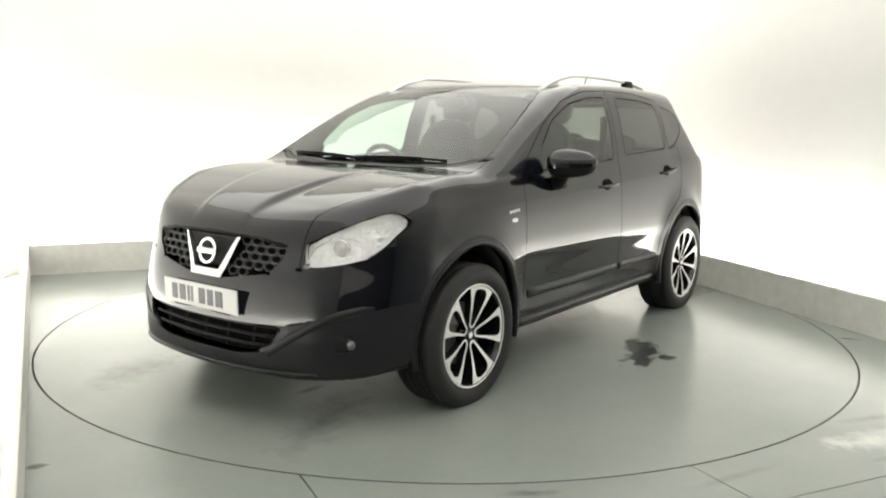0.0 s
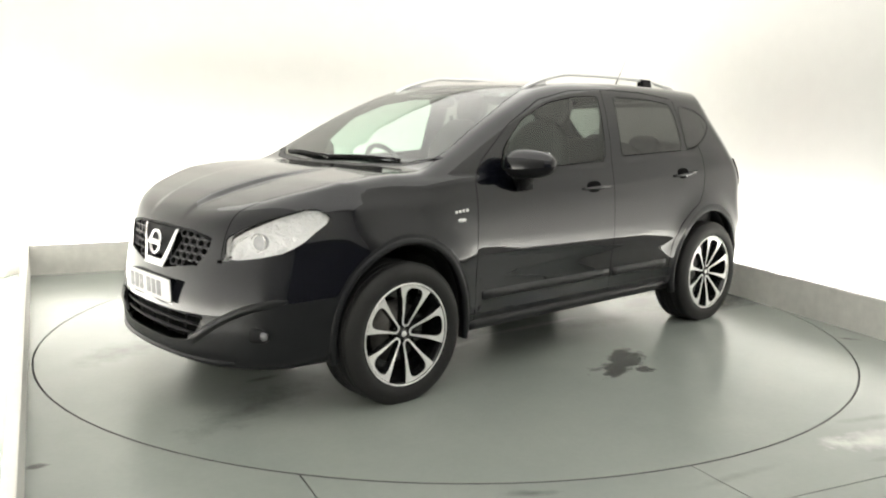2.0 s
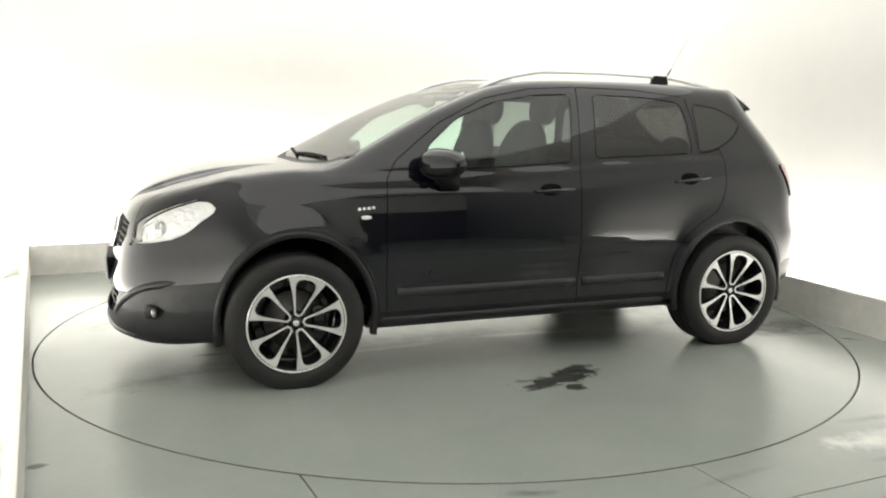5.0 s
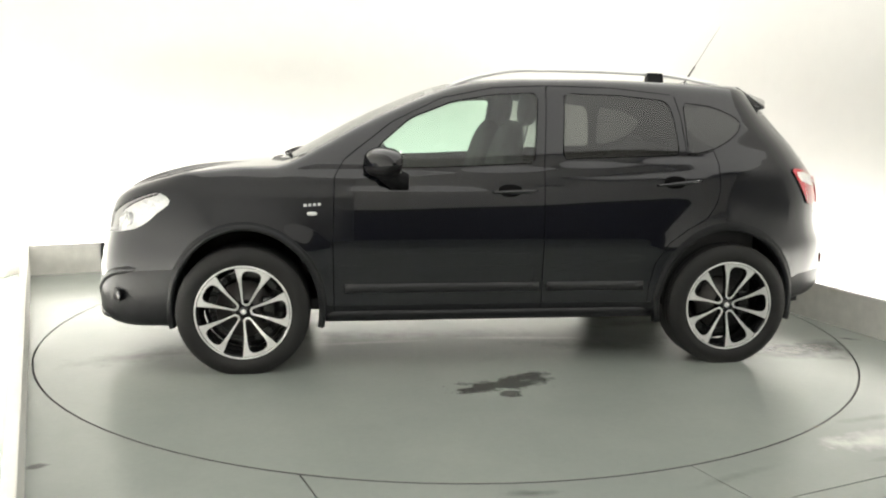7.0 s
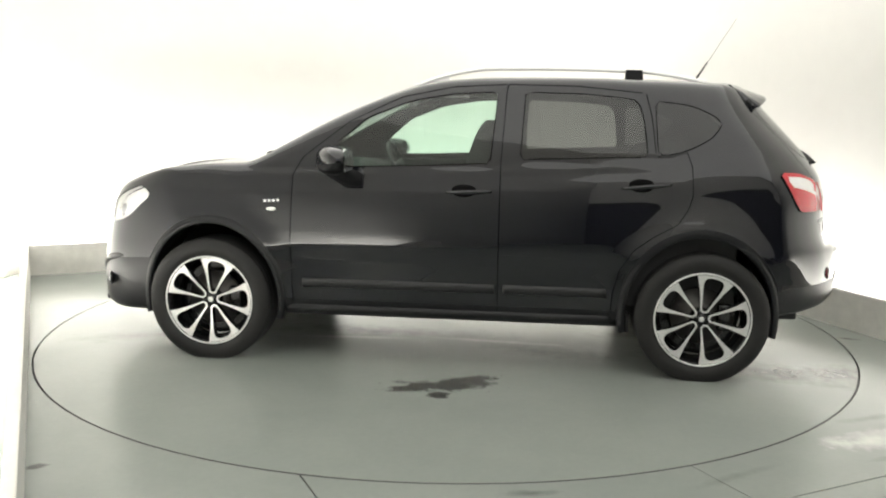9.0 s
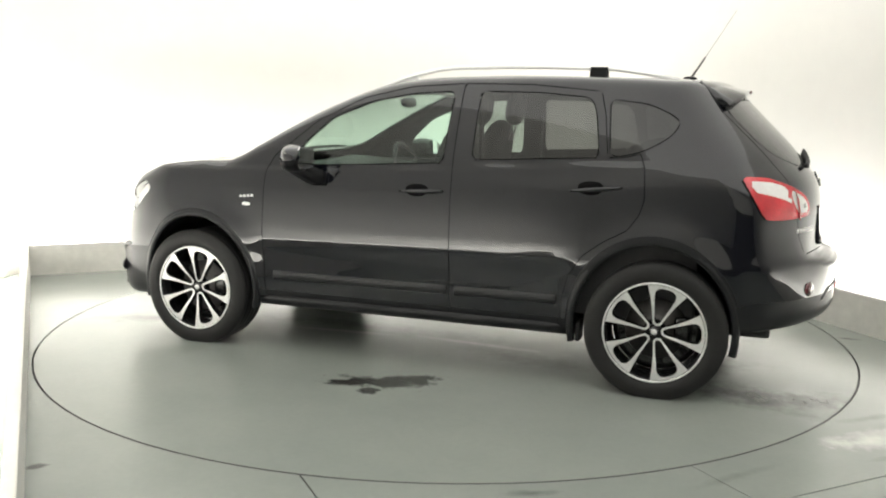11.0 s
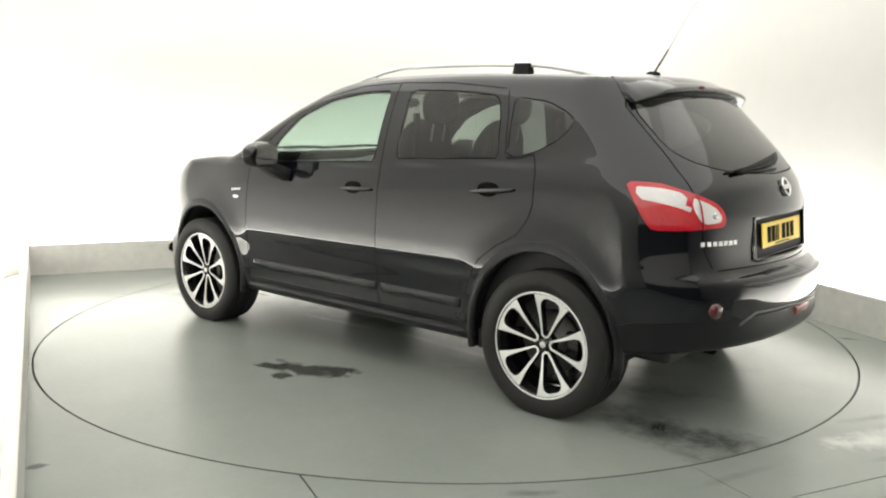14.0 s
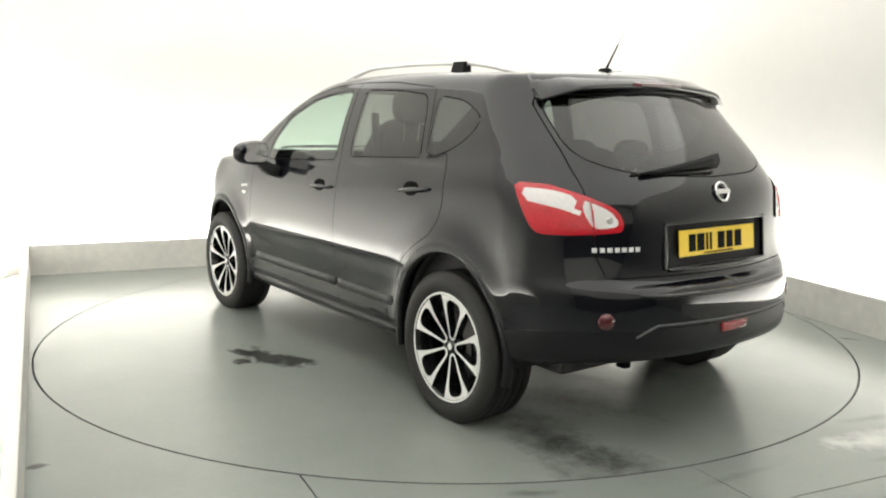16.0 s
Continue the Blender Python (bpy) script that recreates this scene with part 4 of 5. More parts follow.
def build_headlamps(car, pieces):
    for flip in (False, True):
        s = -1 if flip else 1
        lens = pieces["head", flip]
        lens.visible_shadow = False
        b = bmesh.new()
        b.from_mesh(lens.data)
        b.normal_update()
        for v in b.verts:
            v.co -= v.normal * 0.042
        part("reflector", b, LAMP_IN, lens, "bright silver lamp reflector")
        b = bmesh.new()
        b.from_mesh(lens.data)
        edges = [e for e in b.edges if e.is_boundary]
        ext = bmesh.ops.extrude_edge_only(b, edges=edges)
        new_vs = [v for v in ext["geom"] if isinstance(v, bmesh.types.BMVert)]
        b.normal_update()
        for v in new_vs:
            v.co += Vector((-0.85, -0.5 * s, 0)) * 0.05
        bmesh.ops.delete(b, geom=[f for f in b.faces if not any(v in new_vs for v in f.verts)], context="FACES")
        part("lamp_bezel", b, SILVER, lens)
        # projector and inner trim
        d = Vector((1, 0.35 * s, 0.02)).normalized()
        mm = facing(d)
        c = Vector((1.945, 0.622 * s, 0.785))
        part("projector_bowl", ring(c - d * 0.005, 0.040, 0.004, mm), CHROME, lens)
        pl = part("projector_lens", lathe([(0.0, 0.03), (0.018, 0.026), (0.032, 0.014), (0.038, 0.0), (0.04, -0.03)], 24), mat("projector_glass", (0.55, 0.55, 0.56), 0.06, 0.3, 1.0), lens)
        pl.matrix_local = Matrix.Translation(c - d * 0.02) @ mm @ Matrix.Rotation(math.pi / 2, 4, "X")
        part("lamp_divider", tube([(2.015, 0.505 * s, 0.735), (2.0, 0.535 * s, 0.785), (1.915, 0.605 * s, 0.845), (1.775, 0.695 * s, 0.892)], 0.005, 6), CHROME, lens)
        part("lamp_fin", box(-0.014, 0.014, -0.022, 0.022, -0.015, 0.015, 0.003, m=Matrix.Translation((1.985, 0.545 * s, 0.735)) @ mm), LAMP_IN, lens, smooth=False)


def build_tail(car, pieces):
    for flip in (False, True):
        ob = pieces["tail", flip]
        s = -1 if flip else 1
        # joint between wing and tailgate halves
        pts = [on_rear(0.64, z) + Vector((-0.013, 0.004, 0)) for z in (0.885, 0.93, 0.98, 1.035)]
        part("lamp_joint", tube([(p.x, p.y * s, p.z) for p in pts], 0.004, 5), RED, ob)
        # bulb bowls behind the clear band
        for yy, zz in ((0.578, 0.944),):
            p = on_rear(yy, zz)
            d = Vector((-1, 0.9 * s, 0)).normalized() if yy > 0.7 else Vector((-1, 0.4 * s, 0)).normalized()
            bowl = part("bulb_bowl", lathe([(0.0, 0.004), (0.012, 0.003), (0.017, -0.002), (0.018, -0.02)], 20), BOWL, ob)
            bowl.matrix_local = Matrix.Translation(Vector((p.x, p.y * s, p.z)) + d * 0.007) @ facing(d) @ Matrix.Rotation(math.pi / 2, 4, "X")
        # round reflector low in the bumper
        p = on_rear(0.625, 0.55)
        q = Vector((p.x, p.y * s, p.z))
        d = Vector((-1, 0.55 * s, 0)).normalized()
        r = part("reflector_lamp", lathe([(0.0, 0.010), (0.030, 0.008), (0.036, 0.0), (0.036, -0.02)], 24), mat("reflector_red", (0.09, 0.006, 0.010), 0.15, 0, 1.0), car, "dark red round bumper reflector")
        r.matrix_local = Matrix.Translation(q) @ facing(d) @ Matrix.Rotation(math.pi / 2, 4, "X")
    # emblem, plate, its recess, name bars
    p = on_rear(0, 1.045)
    em = Matrix.Translation(p + Vector((-0.008, 0, 0))) @ facing((-1, 0, 0.38))
    part("rear_emblem", ring((0, 0, 0), 0.040, 0.007, n=32), CHROME, car, "round chrome emblem").matrix_local = em
    part("rear_emblem_bar", box(-0.050, 0.050, -0.010, 0.010, -0.005, 0.008, 0.002, m=em), CHROME, car)
    n = (-1, 0, 0.10)
    px = on_rear(0.26, 0.83).x + 0.010
    m0 = Matrix.Translation((px, 0, 0.838)) @ facing(n)
    frame_bm = merge(box(-0.345, 0.345, 0.080, 0.092, -0.05, 0.008, 0.004, m=m0), box(-0.33, 0.33, -0.102, -0.092, -0.05, 0.006, 0.003, m=m0), box(-0.345, -0.333, -0.10, 0.09, -0.05, 0.004, 0.004, m=m0), box(0.333, 0.345, -0.10, 0.09, -0.05, 0.004, 0.004, m=m0))
    part("plate_recess", frame_bm, PAINT, car, "gloss black frame round the number plate", smooth=False)
    part("plate_backing", box(-0.345, 0.345, -0.102, 0.092, -0.05, -0.012, m=m0), SATIN, car, smooth=False)
    plate = part("rear_number_plate", box(-0.26, 0.26, -0.0555, 0.0555, 0, 0.006, 0.003, m=m0), PLATE_Y, car, "yellow number plate with plain bars", smooth=False)
    bars([(-0.20, -0.036, 0.045, 0.072), (-0.145, -0.036, 0.048, 0.072), (-0.085, -0.036, 0.014, 0.072), (-0.060, -0.036, 0.014, 0.072), (-0.005, -0.036, 0.048, 0.072), (0.057, -0.036, 0.044, 0.072), (0.115, -0.036, 0.048, 0.072)], m0 @ Matrix.Translation((0, 0, 0.0062)), INK, plate, 0.0015)
    bars([(-0.10, -0.050, 0.2, 0.006)], m0 @ Matrix.Translation((0, 0, 0.0062)), INK, plate, 0.001)
    for i in range(7):
        y = 0.635 - i * 0.0285
        p = on_rear(y, 0.828)
        d = Vector((-1, 0.34 * 2 * y, 0.05)).normalized()
        part("name_mark", box(-0.0105, 0.0105, -0.0095, 0.0095, -0.003, 0.003, 0.001, m=Matrix.Translation(p) @ facing(d)), SILVER, car, "small chrome bar in place of lettering", smooth=False)
    part("tailgate_lip", tube([on_rear(y, 0.735) + Vector((-0.006, 0, 0)) for y in np.linspace(-0.32, 0.32, 9)], 0.006, 6), PAINT, car)
    # wiper
    rows = []
    for t in np.linspace(0, 1, 9):
        p = on_rear(0.40 - 0.47 * t, 1.125 + 0.045 * t)
        w = 0.008 + 0.026 * t
        q = p + Vector((-0.022, 0, 0))
        rows.append([q + Vector((0, 0, -w)), q + Vector((-0.012, 0, 0)), q + Vector((0, 0, w)), q + Vector((0.012, 0, 0))])
    wiper = part("rear_wiper", loft(rows), SATIN, car, "black rear wiper arm")
    part("wiper_blade", tube([on_rear(y, z) + Vector((-0.008, 0, 0)) for y, z in ((0.44, 1.122), (0.2, 1.122), (0.0, 1.125))], 0.006, 6), RUBBER, wiper)
    # spoiler over the rear window with its brake light
    rows = []
    for y in np.linspace(-0.625, 0.625, 31):
        k = abs(y) / 0.625
        zt = 1.503 - 0.045 * k**2 - 0.035 * max(k - 0.75, 0) / 0.25
        x0, x1 = -1.44, -1.685 + 0.045 * k**2 + 0.05 * max(k - 0.8, 0) / 0.2
        top0 = on_top(x0, y * 0.93)
        h = 0.026 * (1 - 0.55 * k**4)
        rows.append([(x0, y * 0.93, top0.z - 0.01), (x0 - 0.01, y * 0.93, top0.z + 0.002), ((x0 + x1) / 2, y * 0.97, (top0.z + zt) / 2 + 0.006), (x1, y, zt), (x1 - 0.006, y, zt - h * 0.5), (x1 + 0.012, y, zt - h), (x1 + 0.07, y * 0.98, zt - h - 0.008)])
    sp = part("spoiler", loft(rows), PAINT, car, "black roof spoiler")
    part("brake_light", loft([[(-1.685, y, 1.5045), (-1.6935, y, 1.499), (-1.693, y, 1.488), (-1.685, y, 1.486)] for y in np.linspace(-0.16, 0.16, 7)]), mat("brake_lens", (0.10, 0.008, 0.012), 0.15, 0, 1.0), sp, "dark red high brake light")
    # bumper step, lower insert and its red lamp
    rows = []
    for y in np.linspace(-0.54, 0.54, 25):
        p = on_rear(y, 0.655)
        e = min(1.0, (0.54 - abs(y)) / 0.14)
        rows.append([p + Vector((0.03, 0, 0.012)), p + Vector((0.006 - 0.022 * e, 0, 0.002)), p + Vector((0.006 - 0.030 * e, 0, -0.010)), p + Vector((0.03, 0, -0.03))])
    part("bumper_step", loft(rows), PAINT, car, "bumper ledge under the tailgate")
    rows = []
    for t in np.linspace(-1, 1, 25):
        y = 0.52 * t
        z = 0.53 - 0.045 * max(abs(t) - 0.85, 0) / 0.15
        p = on_rear(y, z)
        rows.append([p + Vector((0.02, 0, 0.008)), p + Vector((-0.006, 0, 0.005)), p + Vector((-0.006, 0, -0.003)), p + Vector((0.02, 0, -0.006))])
    part("bumper_insert", loft(rows), STRIP, car, "satin grey strip along the rear bumper")
    p = on_rear(0.02, 0.492)
    part("rear_fog_light", box(-0.085, 0.085, -0.02, 0.02, -0.02, 0.008, 0.006, m=Matrix.Translation(p) @ facing((-1, 0, -0.1))), DARKRED, car, "dark red rear fog light")
    part("tow_bracket", box(-1.93, -1.88, 0.37, 0.41, 0.30, 0.40, 0.006), GAP, car, smooth=False)


def build_sides(car, pieces):
    for flip in (False, True):
        s = -1 if flip else 1
        # mirrors
        foot = loft([[(0.58, 0.835 * s, 1.03), (0.46, 0.835 * s, 1.03), (0.46, 0.835 * s, 0.965), (0.56, 0.835 * s, 0.965)], [(0.59, 0.89 * s, 1.05), (0.47, 0.89 * s, 1.05), (0.47, 0.885 * s, 0.972), (0.56, 0.885 * s, 0.972)], [(0.66, 0.945 * s, 1.085), (0.54, 0.945 * s, 1.085), (0.54, 0.95 * s, 1.035), (0.64, 0.95 * s, 1.035)]])
        part("mirror_foot", foot, SATIN, car)
        b = blob(0, 0, 0, 0.112, 0.118, 0.084, 2.8)
        for v in b.verts:
            k = (v.co.y + 0.118) / 0.236
            v.co.z *= 1 - 0.30 * k
            if v.co.z > 0 and v.co.x > 0:
                v.co.z *= 1 - 0.25 * (v.co.x / 0.112) ** 2
            if v.co.x < -0.085:
                v.co.x = -0.085 + (v.co.x + 0.085) * 0.1
            if v.co.x > -0.04:
                v.co.x = -0.04 + (v.co.x + 0.04) * (1 - 0.7 * k)
            v.co.x -= 0.030 * k * k
        b.transform(Matrix.Translation((0.622, 0.988, 1.115)))
        low = b.copy()
        cut_at, tilt = (0.622, 0.99, 1.098), (0.12, 0.0, 1.0)
        bmesh.ops.bisect_plane(b, geom=b.verts[:] + b.edges[:] + b.faces[:], plane_co=cut_at, plane_no=tilt, clear_inner=True)
        bmesh.ops.bisect_plane(low, geom=low.verts[:] + low.edges[:] + low.faces[:], plane_co=cut_at, plane_no=tilt, clear_outer=True)
        for v in low.verts:
            v.co.z -= 0.10 * max(1.098 - v.co.z, 0.0)
            v.co = Vector((0.622, 0.988, 1.115)) + (v.co - Vector((0.622, 0.988, 1.115))) * 0.975
        if flip:
            b, low = mirrored(b, False), mirrored(low, False)
        mirror = part("wing_mirror", b, PAINT, car, "black door mirror housing")
        part("mirror_underside", low, SATIN, mirror)
        mg = prism(rounded([(-0.072, -0.055), (0.072, -0.055), (0.080, 0.0), (0.068, 0.058), (-0.072, 0.058)], 1), 0.004, Matrix.Translation((0.518, 0.985 * s, 1.116)) @ facing((-1, 0.10 * s, 0.02)))
        part("mirror_glass", mg, mat("mirror_silver", (0.85, 0.86, 0.86), 0.02, 1.0), mirror, "silvered mirror glass", smooth=False)
        # handles
        for d, x0, x1, z, slope in (("front_door", 0.023, -0.221, 0.958, 0.004), ("rear_door", -0.885, -1.135, 1.006, 0.012)):
            door = pieces[d, flip]
            cx = x0 + (x1 - x0) * 0.40
            c = on_side(cx, z - 0.002, s)
            # Near-black dome on the skin paints the shade of the handle scoop.
            handle_dome = blob(0, 0, 0, 0.072, 0.014, 0.040, 2.2)
            handle_dome.transform(Matrix.Translation(c + Vector((0, -0.008 * s, 0))))
            part("handle_shade", handle_dome, GAP, door, "near-black dome for the shade in the handle scoop")
            rows = []
            for t in np.linspace(0, 1, 13):
                x = x0 + (x1 - x0) * t
                p = on_side(x, z + slope * (t - 0.5) * 2, s)
                lift = 0.010 + 0.026 * math.sin(math.pi * t) ** 0.6
                h = 0.011 * (0.55 + 0.45 * math.sin(math.pi * t))
                q = p + Vector((0, lift * s, 0))
                inn = Vector((0, -0.010 * s, 0))
                rows.append([q + Vector((0, 0, -h)) + inn, q + Vector((0, 0, -h * 0.8)), q + Vector((0, 0.003 * s, 0.2 * h)), q + Vector((0, 0, h)), q + Vector((0, 0, h)) + inn])
            part("door_handle", loft(rows), PAINT, door, "black bar door handle")
        # protective strips on the doors, pale highlight line above the sill
        for d, x0, x1 in (("front_door", 0.80, -0.245), ("rear_door", -0.29, -0.83)):
            rows = []
            for x in np.linspace(x0, x1, 15):
                p = on_side(x, 0.452, s)
                rows.append([p + Vector((0, -0.01 * s, -0.034)), p + Vector((0, 0.003 * s, -0.032)), p + Vector((0, 0.009 * s, -0.008)), p + Vector((0, 0.008 * s, 0.012)), p + Vector((0, -0.01 * s, 0.022))])
            part("side_strip", loft(rows), TRIM, pieces[d, flip], "satin black door rubbing strip")
        # sill, arch lips
        rows = []
        for x in np.linspace(0.93, -0.90, 20):
            rows.append([(x, 0.76 * s, 0.245), (x, 0.838 * s, 0.262), (x, 0.858 * s, 0.29), (x, 0.855 * s, 0.318), (x, 0.80 * s, 0.325)])
        part("sill", loft(rows), PLASTIC, car, "satin black sill")
        for i, (ax, az, rx, rz) in enumerate(ARCHES):
            rows = []
            for k in range(33):
                a = math.pi * (-0.07 + 1.14 * k / 32)
                x, z = ax + rx * math.cos(a), az + rz * math.sin(a)
                p = on_side(ax + rx * 1.02 * math.cos(a), max(az + rz * 1.02 * math.sin(a), 0.40), s)
                o = Vector((math.cos(a), 0, math.sin(a)))
                yb = min(max(abs(p.y), 0.80), 0.90)
                c = Vector((x, yb * s, z))
                rows.append([c - o * 0.004 + Vector((0, -0.04 * s, 0)), c - o * 0.004 + Vector((0, 0.002 * s, 0)), c + o * 0.010 + Vector((0, 0.005 * s, 0)), c + o * 0.026 + Vector((0, 0.001 * s, 0)), c + o * 0.034 + Vector((0, -0.03 * s, 0))])
            part("arch_lip", loft(rows), PLASTIC, car, "satin black wheel arch lip")
        part("mud_flap", box(-0.955, -0.935, (0.74 if s > 0 else -0.85), (0.85 if s > 0 else -0.74), 0.235, 0.33, 0.004), RUBBER, car, "small black mud flap")
        # wing badge: two rows of plain marks
        c = on_side(0.965, 0.842, s)
        part("wing_badge", blob(c.x, c.y, c.z, 0.027, 0.006, 0.010), SILVER, car, "small oval chrome badge")
        for k in range(4):
            p = on_side(1.0 - k * 0.024, 0.884 + k * 0.002, s)
            part("badge_mark", box(p.x - 0.008, p.x + 0.008, p.y - 0.003, p.y + 0.003, p.z - 0.007, p.z + 0.007, 0.002), SILVER, car, smooth=False)
        # roof rails with their blocks
        path = []
        for t in np.linspace(0, 1, 25):
            x = 0.24 - 1.59 * t
            arch = min(1.0, (t / 0.24) ** 0.8 if t < 0.24 else 1.0, ((1 - t) / 0.20) ** 0.7 if t > 0.80 else 1.0)
            base = on_top(x, 0.555).z
            path.append(Vector((x, (0.565 - 0.03 * t) * s, base - 0.006 + arch * (0.056 - 0.016 * t))))
        rows = [[p + Vector((0, -0.013 * s, -0.008)), p + Vector((0, -0.010 * s, 0.007)), p + Vector((0, 0.004 * s, 0.012)), p + Vector((0, 0.015 * s, 0.002)), p + Vector((0, 0.013 * s, -0.010))] for p in path]
        rail = part("roof_rail", loft(rows), SILVER, car, "satin silver roof rail")
        b0 = on_top(-0.955, 0.555).z
        part("rail_block", loft([[(-0.905, 0.53 * s, b0 - 0.01), (-1.000, 0.53 * s, b0 - 0.01), (-1.000, 0.585 * s, b0 - 0.01), (-0.905, 0.585 * s, b0 - 0.01)], [(-0.91, 0.535 * s, b0 + 0.05), (-0.995, 0.535 * s, b0 + 0.048), (-0.995, 0.572 * s, b0 + 0.044), (-0.91, 0.572 * s, b0 + 0.046)]]), SATIN, rail, "black rail support", smooth=False)
        part("rail_foot", loft([[(0.24, 0.55 * s, on_top(0.24, 0.55).z - 0.01), (0.24, 0.58 * s, on_top(0.24, 0.55).z - 0.02), (0.02, 0.58 * s, on_top(0.02, 0.55).z - 0.02), (0.02, 0.55 * s, on_top(0.02, 0.55).z - 0.01)], [(0.22, 0.56 * s, path[0].z + 0.004), (0.22, 0.57 * s, path[0].z + 0.004), (0.05, 0.57 * s, path[3].z - 0.004), (0.05, 0.56 * s, path[3].z - 0.004)]]), SILVER, rail, smooth=False)
    # aerial
    base = on_top(-1.365, 0)
    part("aerial_base", blob(base.x, 0, base.z + 0.006, 0.038, 0.022, 0.016), SATIN, car, "black aerial foot")
    top = base + Vector((-0.225, 0, 0.375))
    rod = part("aerial", tube([base + Vector((0, 0, 0.005)), base + Vector((-0.075, 0, 0.125))], 0.006, 8, 0.0042), SATIN, car, "black aerial rod with a thin steel whip")
    part("aerial_whip", tube([base + Vector((-0.075, 0, 0.125)), top], 0.0014, 6, 0.0009), STRIP, rod, "thin steel whip")
    # front wipers
    for x0, y0, x1, y1 in ((1.09, 0.54, 1.125, -0.06), (1.145, 0.02, 1.065, -0.58)):
        pts = []
        for t in np.linspace(0, 1, 9):
            x, y = x0 + (x1 - x0) * t, y0 + (y1 - y0) * t
            pts.append(on_top(x, y) + Vector((0, 0, 0.010 + 0.004 * math.sin(math.pi * t))))
        w = part("front_wiper", tube(pts, 0.008, 6, 0.005), SATIN, car, "black windscreen wiper")
        part("wiper_blade", tube([p + Vector((-0.005, 0, -0.008)) for p in pts[2:]], 0.006, 5), RUBBER, w)
    # small round sticker inside the screen
    p = on_top(0.32, 0.50)
    part("screen_sticker", lathe([(0.0, 0.001), (0.022, 0.001), (0.022, 0.0)], 20), PLATE_W, car, "small round paper disc on the windscreen").matrix_local = Matrix.Translation(p + Vector((-0.006, 0, -0.012))) @ facing((0.5, 0.1, 0.85)) @ Matrix.Rotation(math.pi / 2, 4, "X")


def build_cabin(car):
    part("cabin_floor", box(-1.85, 1.0, -0.70, 0.70, 0.30, 0.36, 0.02), CABIN, car, "black cabin floor", smooth=False)
    for s in (1, -1):
        part("door_card", box(-1.5, 0.80, 0.755 * s, 0.785 * s, 0.36, 1.05, 0.01), CABIN, car, smooth=False)
    rows = []
    for y in np.linspace(-0.72, 0.72, 17):
        hump = 0.035 * math.exp(-(((y + 0.36) / 0.17) ** 2))
        f = 0.06 * (y / 0.72) ** 2
        rows.append([(1.08 - f, y, 0.50), (1.10 - f, y, 1.04), (0.92 - f, y, 1.045 + hump), (0.66 - f, y, 1.03 + hump), (0.60 - f, y, 0.97), (0.64 - f, y, 0.70), (0.8, y, 0.50)])
    part("dashboard", loft(rows), CABIN, car, "black moulded dashboard")
    wheel = part("steering_wheel", ring((0, 0, 0), 0.185, 0.016, n=36), CABIN, car, "black steering wheel")
    m = Matrix.Translation((0.47, -0.37, 0.995)) @ facing((-0.92, 0, 0.42))
    wheel.matrix_local = m
    part("wheel_hub", blob(0, 0, 0, 0.075, 0.06, 0.03), CABIN, wheel)
    for a in (20, 160, 270):
        t = math.radians(a)
        part("wheel_spoke", box(0.04, 0.18, -0.016, 0.016, -0.008, 0.010, 0.004, m=Matrix.Rotation(t, 4, "Z")), SILVER if a == 270 else CABIN, wheel)
    part("steering_column", tube([(0.50, -0.37, 0.98), (0.75, -0.37, 0.88)], 0.045, 12), CABIN, car)

    def seat(x, y, w, back_h, name, lean=0.22):
        st = part(name, blob(x + 0.05, y, 0.60, 0.27, w, 0.10, 3.2), FABRIC, car, "black fabric seat")
        b = blob(0, 0, 0, 0.075, w * 0.98, back_h / 2, 3.0)
        for v in b.verts:
            v.co.y *= 1 - 0.16 * max(v.co.z / (back_h / 2), 0) ** 2
            if v.co.x > 0:
                v.co.x += 0.03 * (abs(v.co.y) / w) ** 2
        b.transform(Matrix.Translation((x - 0.24, y, 0.62 + back_h / 2)) @ Matrix.Rotation(-lean, 4, "Y"))
        part("seat_back", b, FABRIC, st)
        return st

    def headrest(st, x, y, z, w=0.135, h=0.105):
        b = blob(0, 0, 0, 0.052, w, h, 2.5)
        b.transform(Matrix.Translation((x, y, z)) @ Matrix.Rotation(-0.15, 4, "Y"))
        part("headrest", b, FABRIC, st)
        for d in (-0.05, 0.05):
            part("headrest_post", tube([(x - 0.0, y + d, z - 0.05), (x + 0.03, y + d, z - 0.20)], 0.006, 6), STEEL, st)

    for y in (0.37, -0.37):
        st = seat(0.13, y, 0.245, 0.72, "front_seat")
        headrest(st, -0.27, y, 1.405)
    bench = seat(-0.80, 0.0, 0.60, 0.60, "rear_bench", 0.30)
    for y in (0.40, 0.0, -0.40):
        headrest(bench, -1.205, y, 1.165, 0.12, 0.075)
    part("parcel_shelf", box(-1.75, -1.22, -0.60, 0.60, 1.02, 1.04, 0.006), CABIN, car, smooth=False)
    part("centre_console", box(-0.3, 0.75, -0.09, 0.09, 0.36, 0.66, 0.03), CABIN, car)
    part("interior_mirror", blob(0.33, -0.0, 1.435, 0.022, 0.115, 0.034), CABIN, car)
    part("headliner", loft([[(x, y, on_top(x, y).z - 0.035) for y in np.linspace(-0.54, 0.54, 13)] for x in np.linspace(0.10, -1.45, 12)], close=False, caps=False), LINER, car, "grey fabric headliner")
    for s in (1, -1):
        part("sun_visor", box(0.02, 0.17, 0.15 * s, 0.52 * s, 1.475, 1.49, 0.005, m=None), LINER, car)
        part("seat_belt", box(-0.375, -0.36, 0.66 * s, 0.70 * s, 0.7, 1.36, 0.0), SATIN, car, smooth=False)
    part("engine_bay", box(1.12, 1.92, -0.52, 0.52, 0.30, 0.86, 0.05), GAP, car, "dark engine bay block")


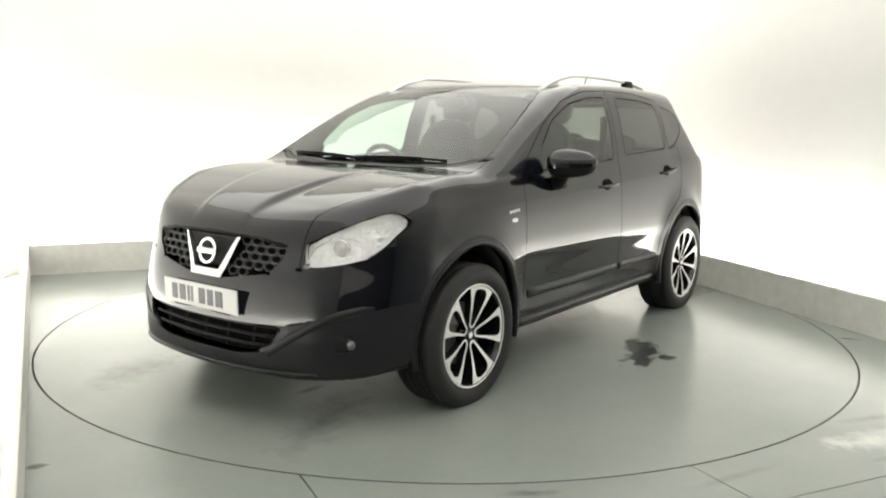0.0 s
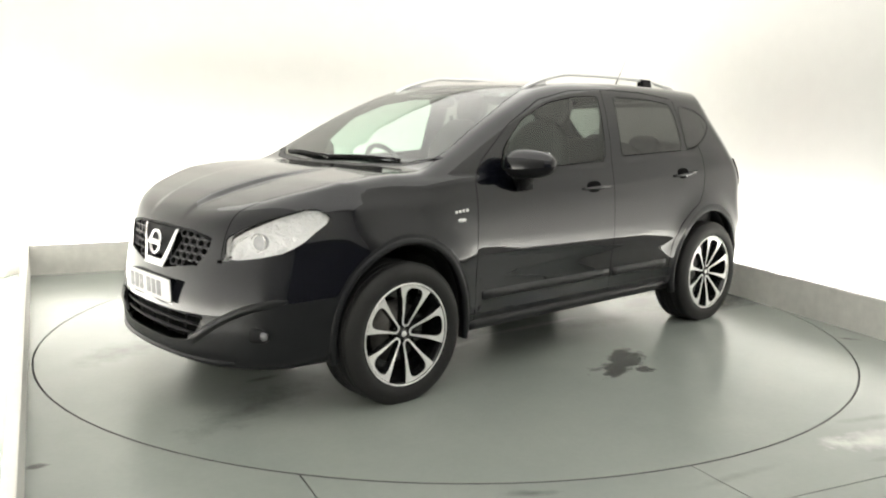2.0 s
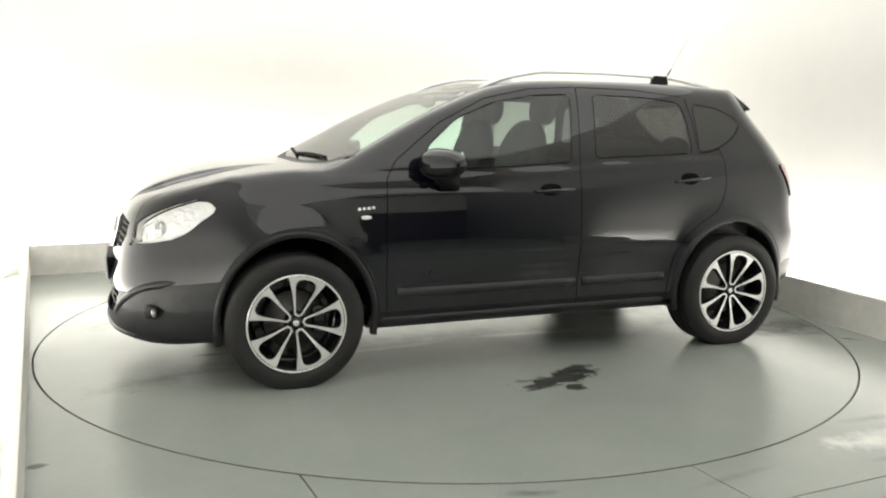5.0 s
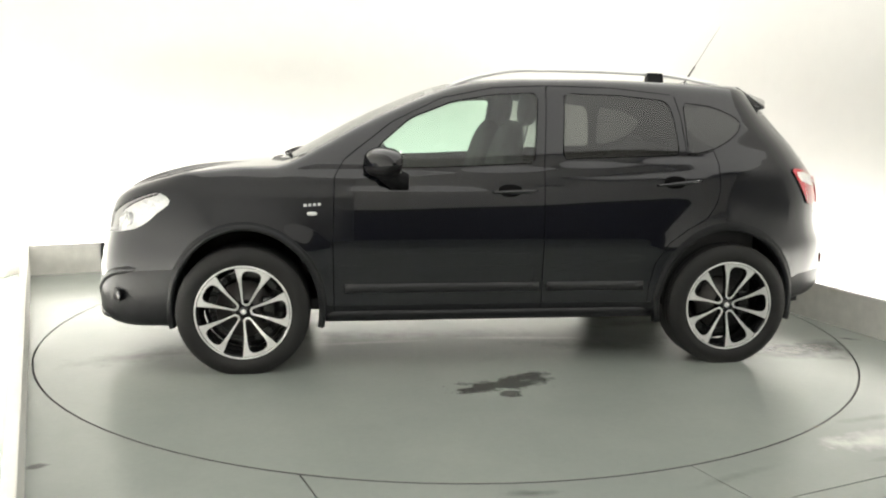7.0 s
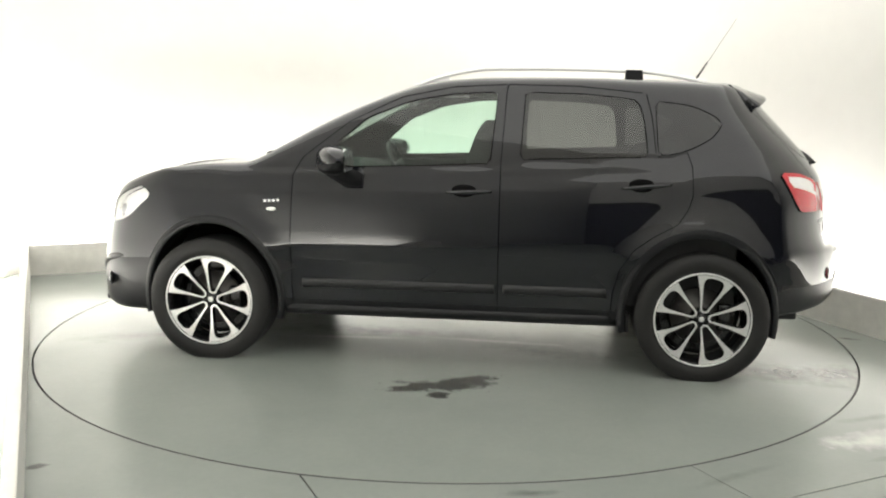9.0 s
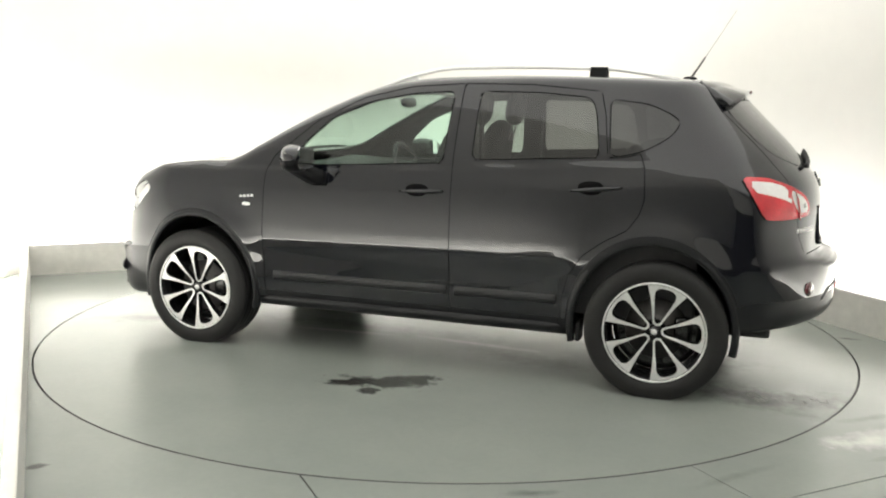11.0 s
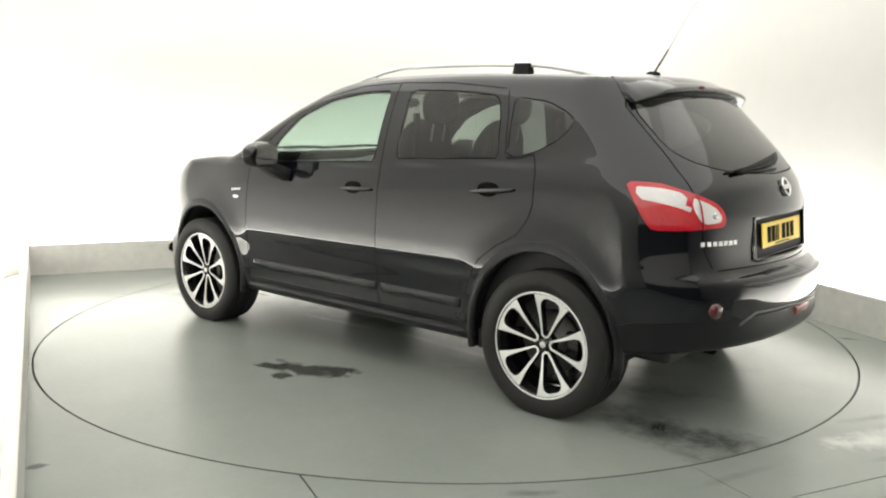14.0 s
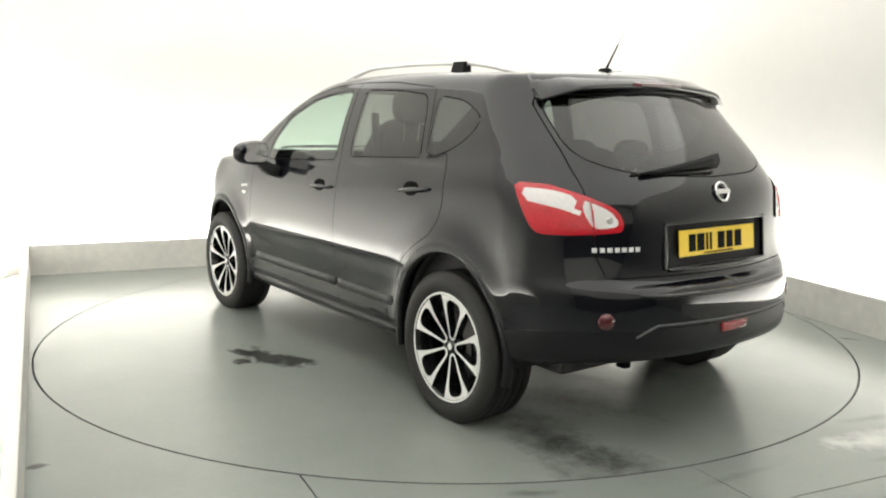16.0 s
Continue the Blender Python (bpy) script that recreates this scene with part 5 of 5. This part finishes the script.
build_room()
turntable = build_turntable()
car, pieces = build_car()
build_front(car, pieces)
build_headlamps(car, pieces)
build_tail(car, pieces)
build_sides(car, pieces)
build_cabin(car)


# ---------------------------------------------------------------- lights of the studio, with an added fill
def trough(i, watts):
    """A strip of light in the gap between kerb and wall."""
    a, b = offset_line(LINE, 0.18)[i : i + 2]
    mid = (a + b) / 2
    e = (b - a).normalized()
    n = Vector((-e.y, e.x, 0))
    d = bpy.data.lights.new("trough_light", "AREA")
    d.shape, d.size, d.size_y, d.energy, d.color = "RECTANGLE", (b - a).length - 0.3, 0.10, watts, (1.0, 0.985, 0.945)
    ob = new("trough_light", d)
    z = (-(n * 0.9 + Vector((0, 0, 1)))).normalized()
    y = z.cross(e).normalized()
    ob.matrix_world = Matrix(((e.x, y.x, z.x, mid.x), (e.y, y.y, z.y, mid.y), (e.z, y.z, z.z, 0.06), (0, 0, 0, 1)))


for i in range(3):
    trough(i, 76)
# unseen overhead fill added for floor and bonnet, in line with the back wall
fill_lamp = area("overhead_fill", (0.86, -1.97, 3.25), (0.86, -1.97, 0), 5.7, 10.0, 205, (1.0, 0.985, 0.945))
fill_lamp.matrix_world = Matrix.Translation((0.86, -1.97, 3.25)) @ Matrix.Rotation(radians(24), 4, "Z")
area("wall_washer", (1.35, 2.95, 3.22), (1.75, 3.75, 2.5), 0.5, 0.25, 7, (1.0, 0.95, 0.86))


def motions():
    """The turntable turns clockwise, and the car with it."""
    turns = [(0.0, 233.3), (0.5, 231.23), (1.0, 228.6), (1.5, 225.41), (2.0, 221.93), (2.5, 218.46), (3.0, 214.98), (3.5, 211.56), (4.0, 208.14), (5.25, 199.62), (6.5, 191.11), (7.0, 187.63), (7.5, 184.14), (8.0, 180.67), (8.5, 177.25), (9.0, 173.84), (10.25, 165.41), (11.5, 156.98), (12.0, 153.62), (12.5, 150.33), (13.0, 146.99), (13.5, 143.64), (14.0, 140.24), (14.5, 136.92), (15.0, 133.53), (15.5, 130.11), (16.0, 126.61)]
    walk(turntable, [(t, pose(0, 0, 0, 0, 0, a)) for t, a in turns])
    walk(car, [(t, pose(0, 0, 0, 0, 0, a) @ pose(-0.123, 0.172, 0.0)) for t, a in turns])


motions()
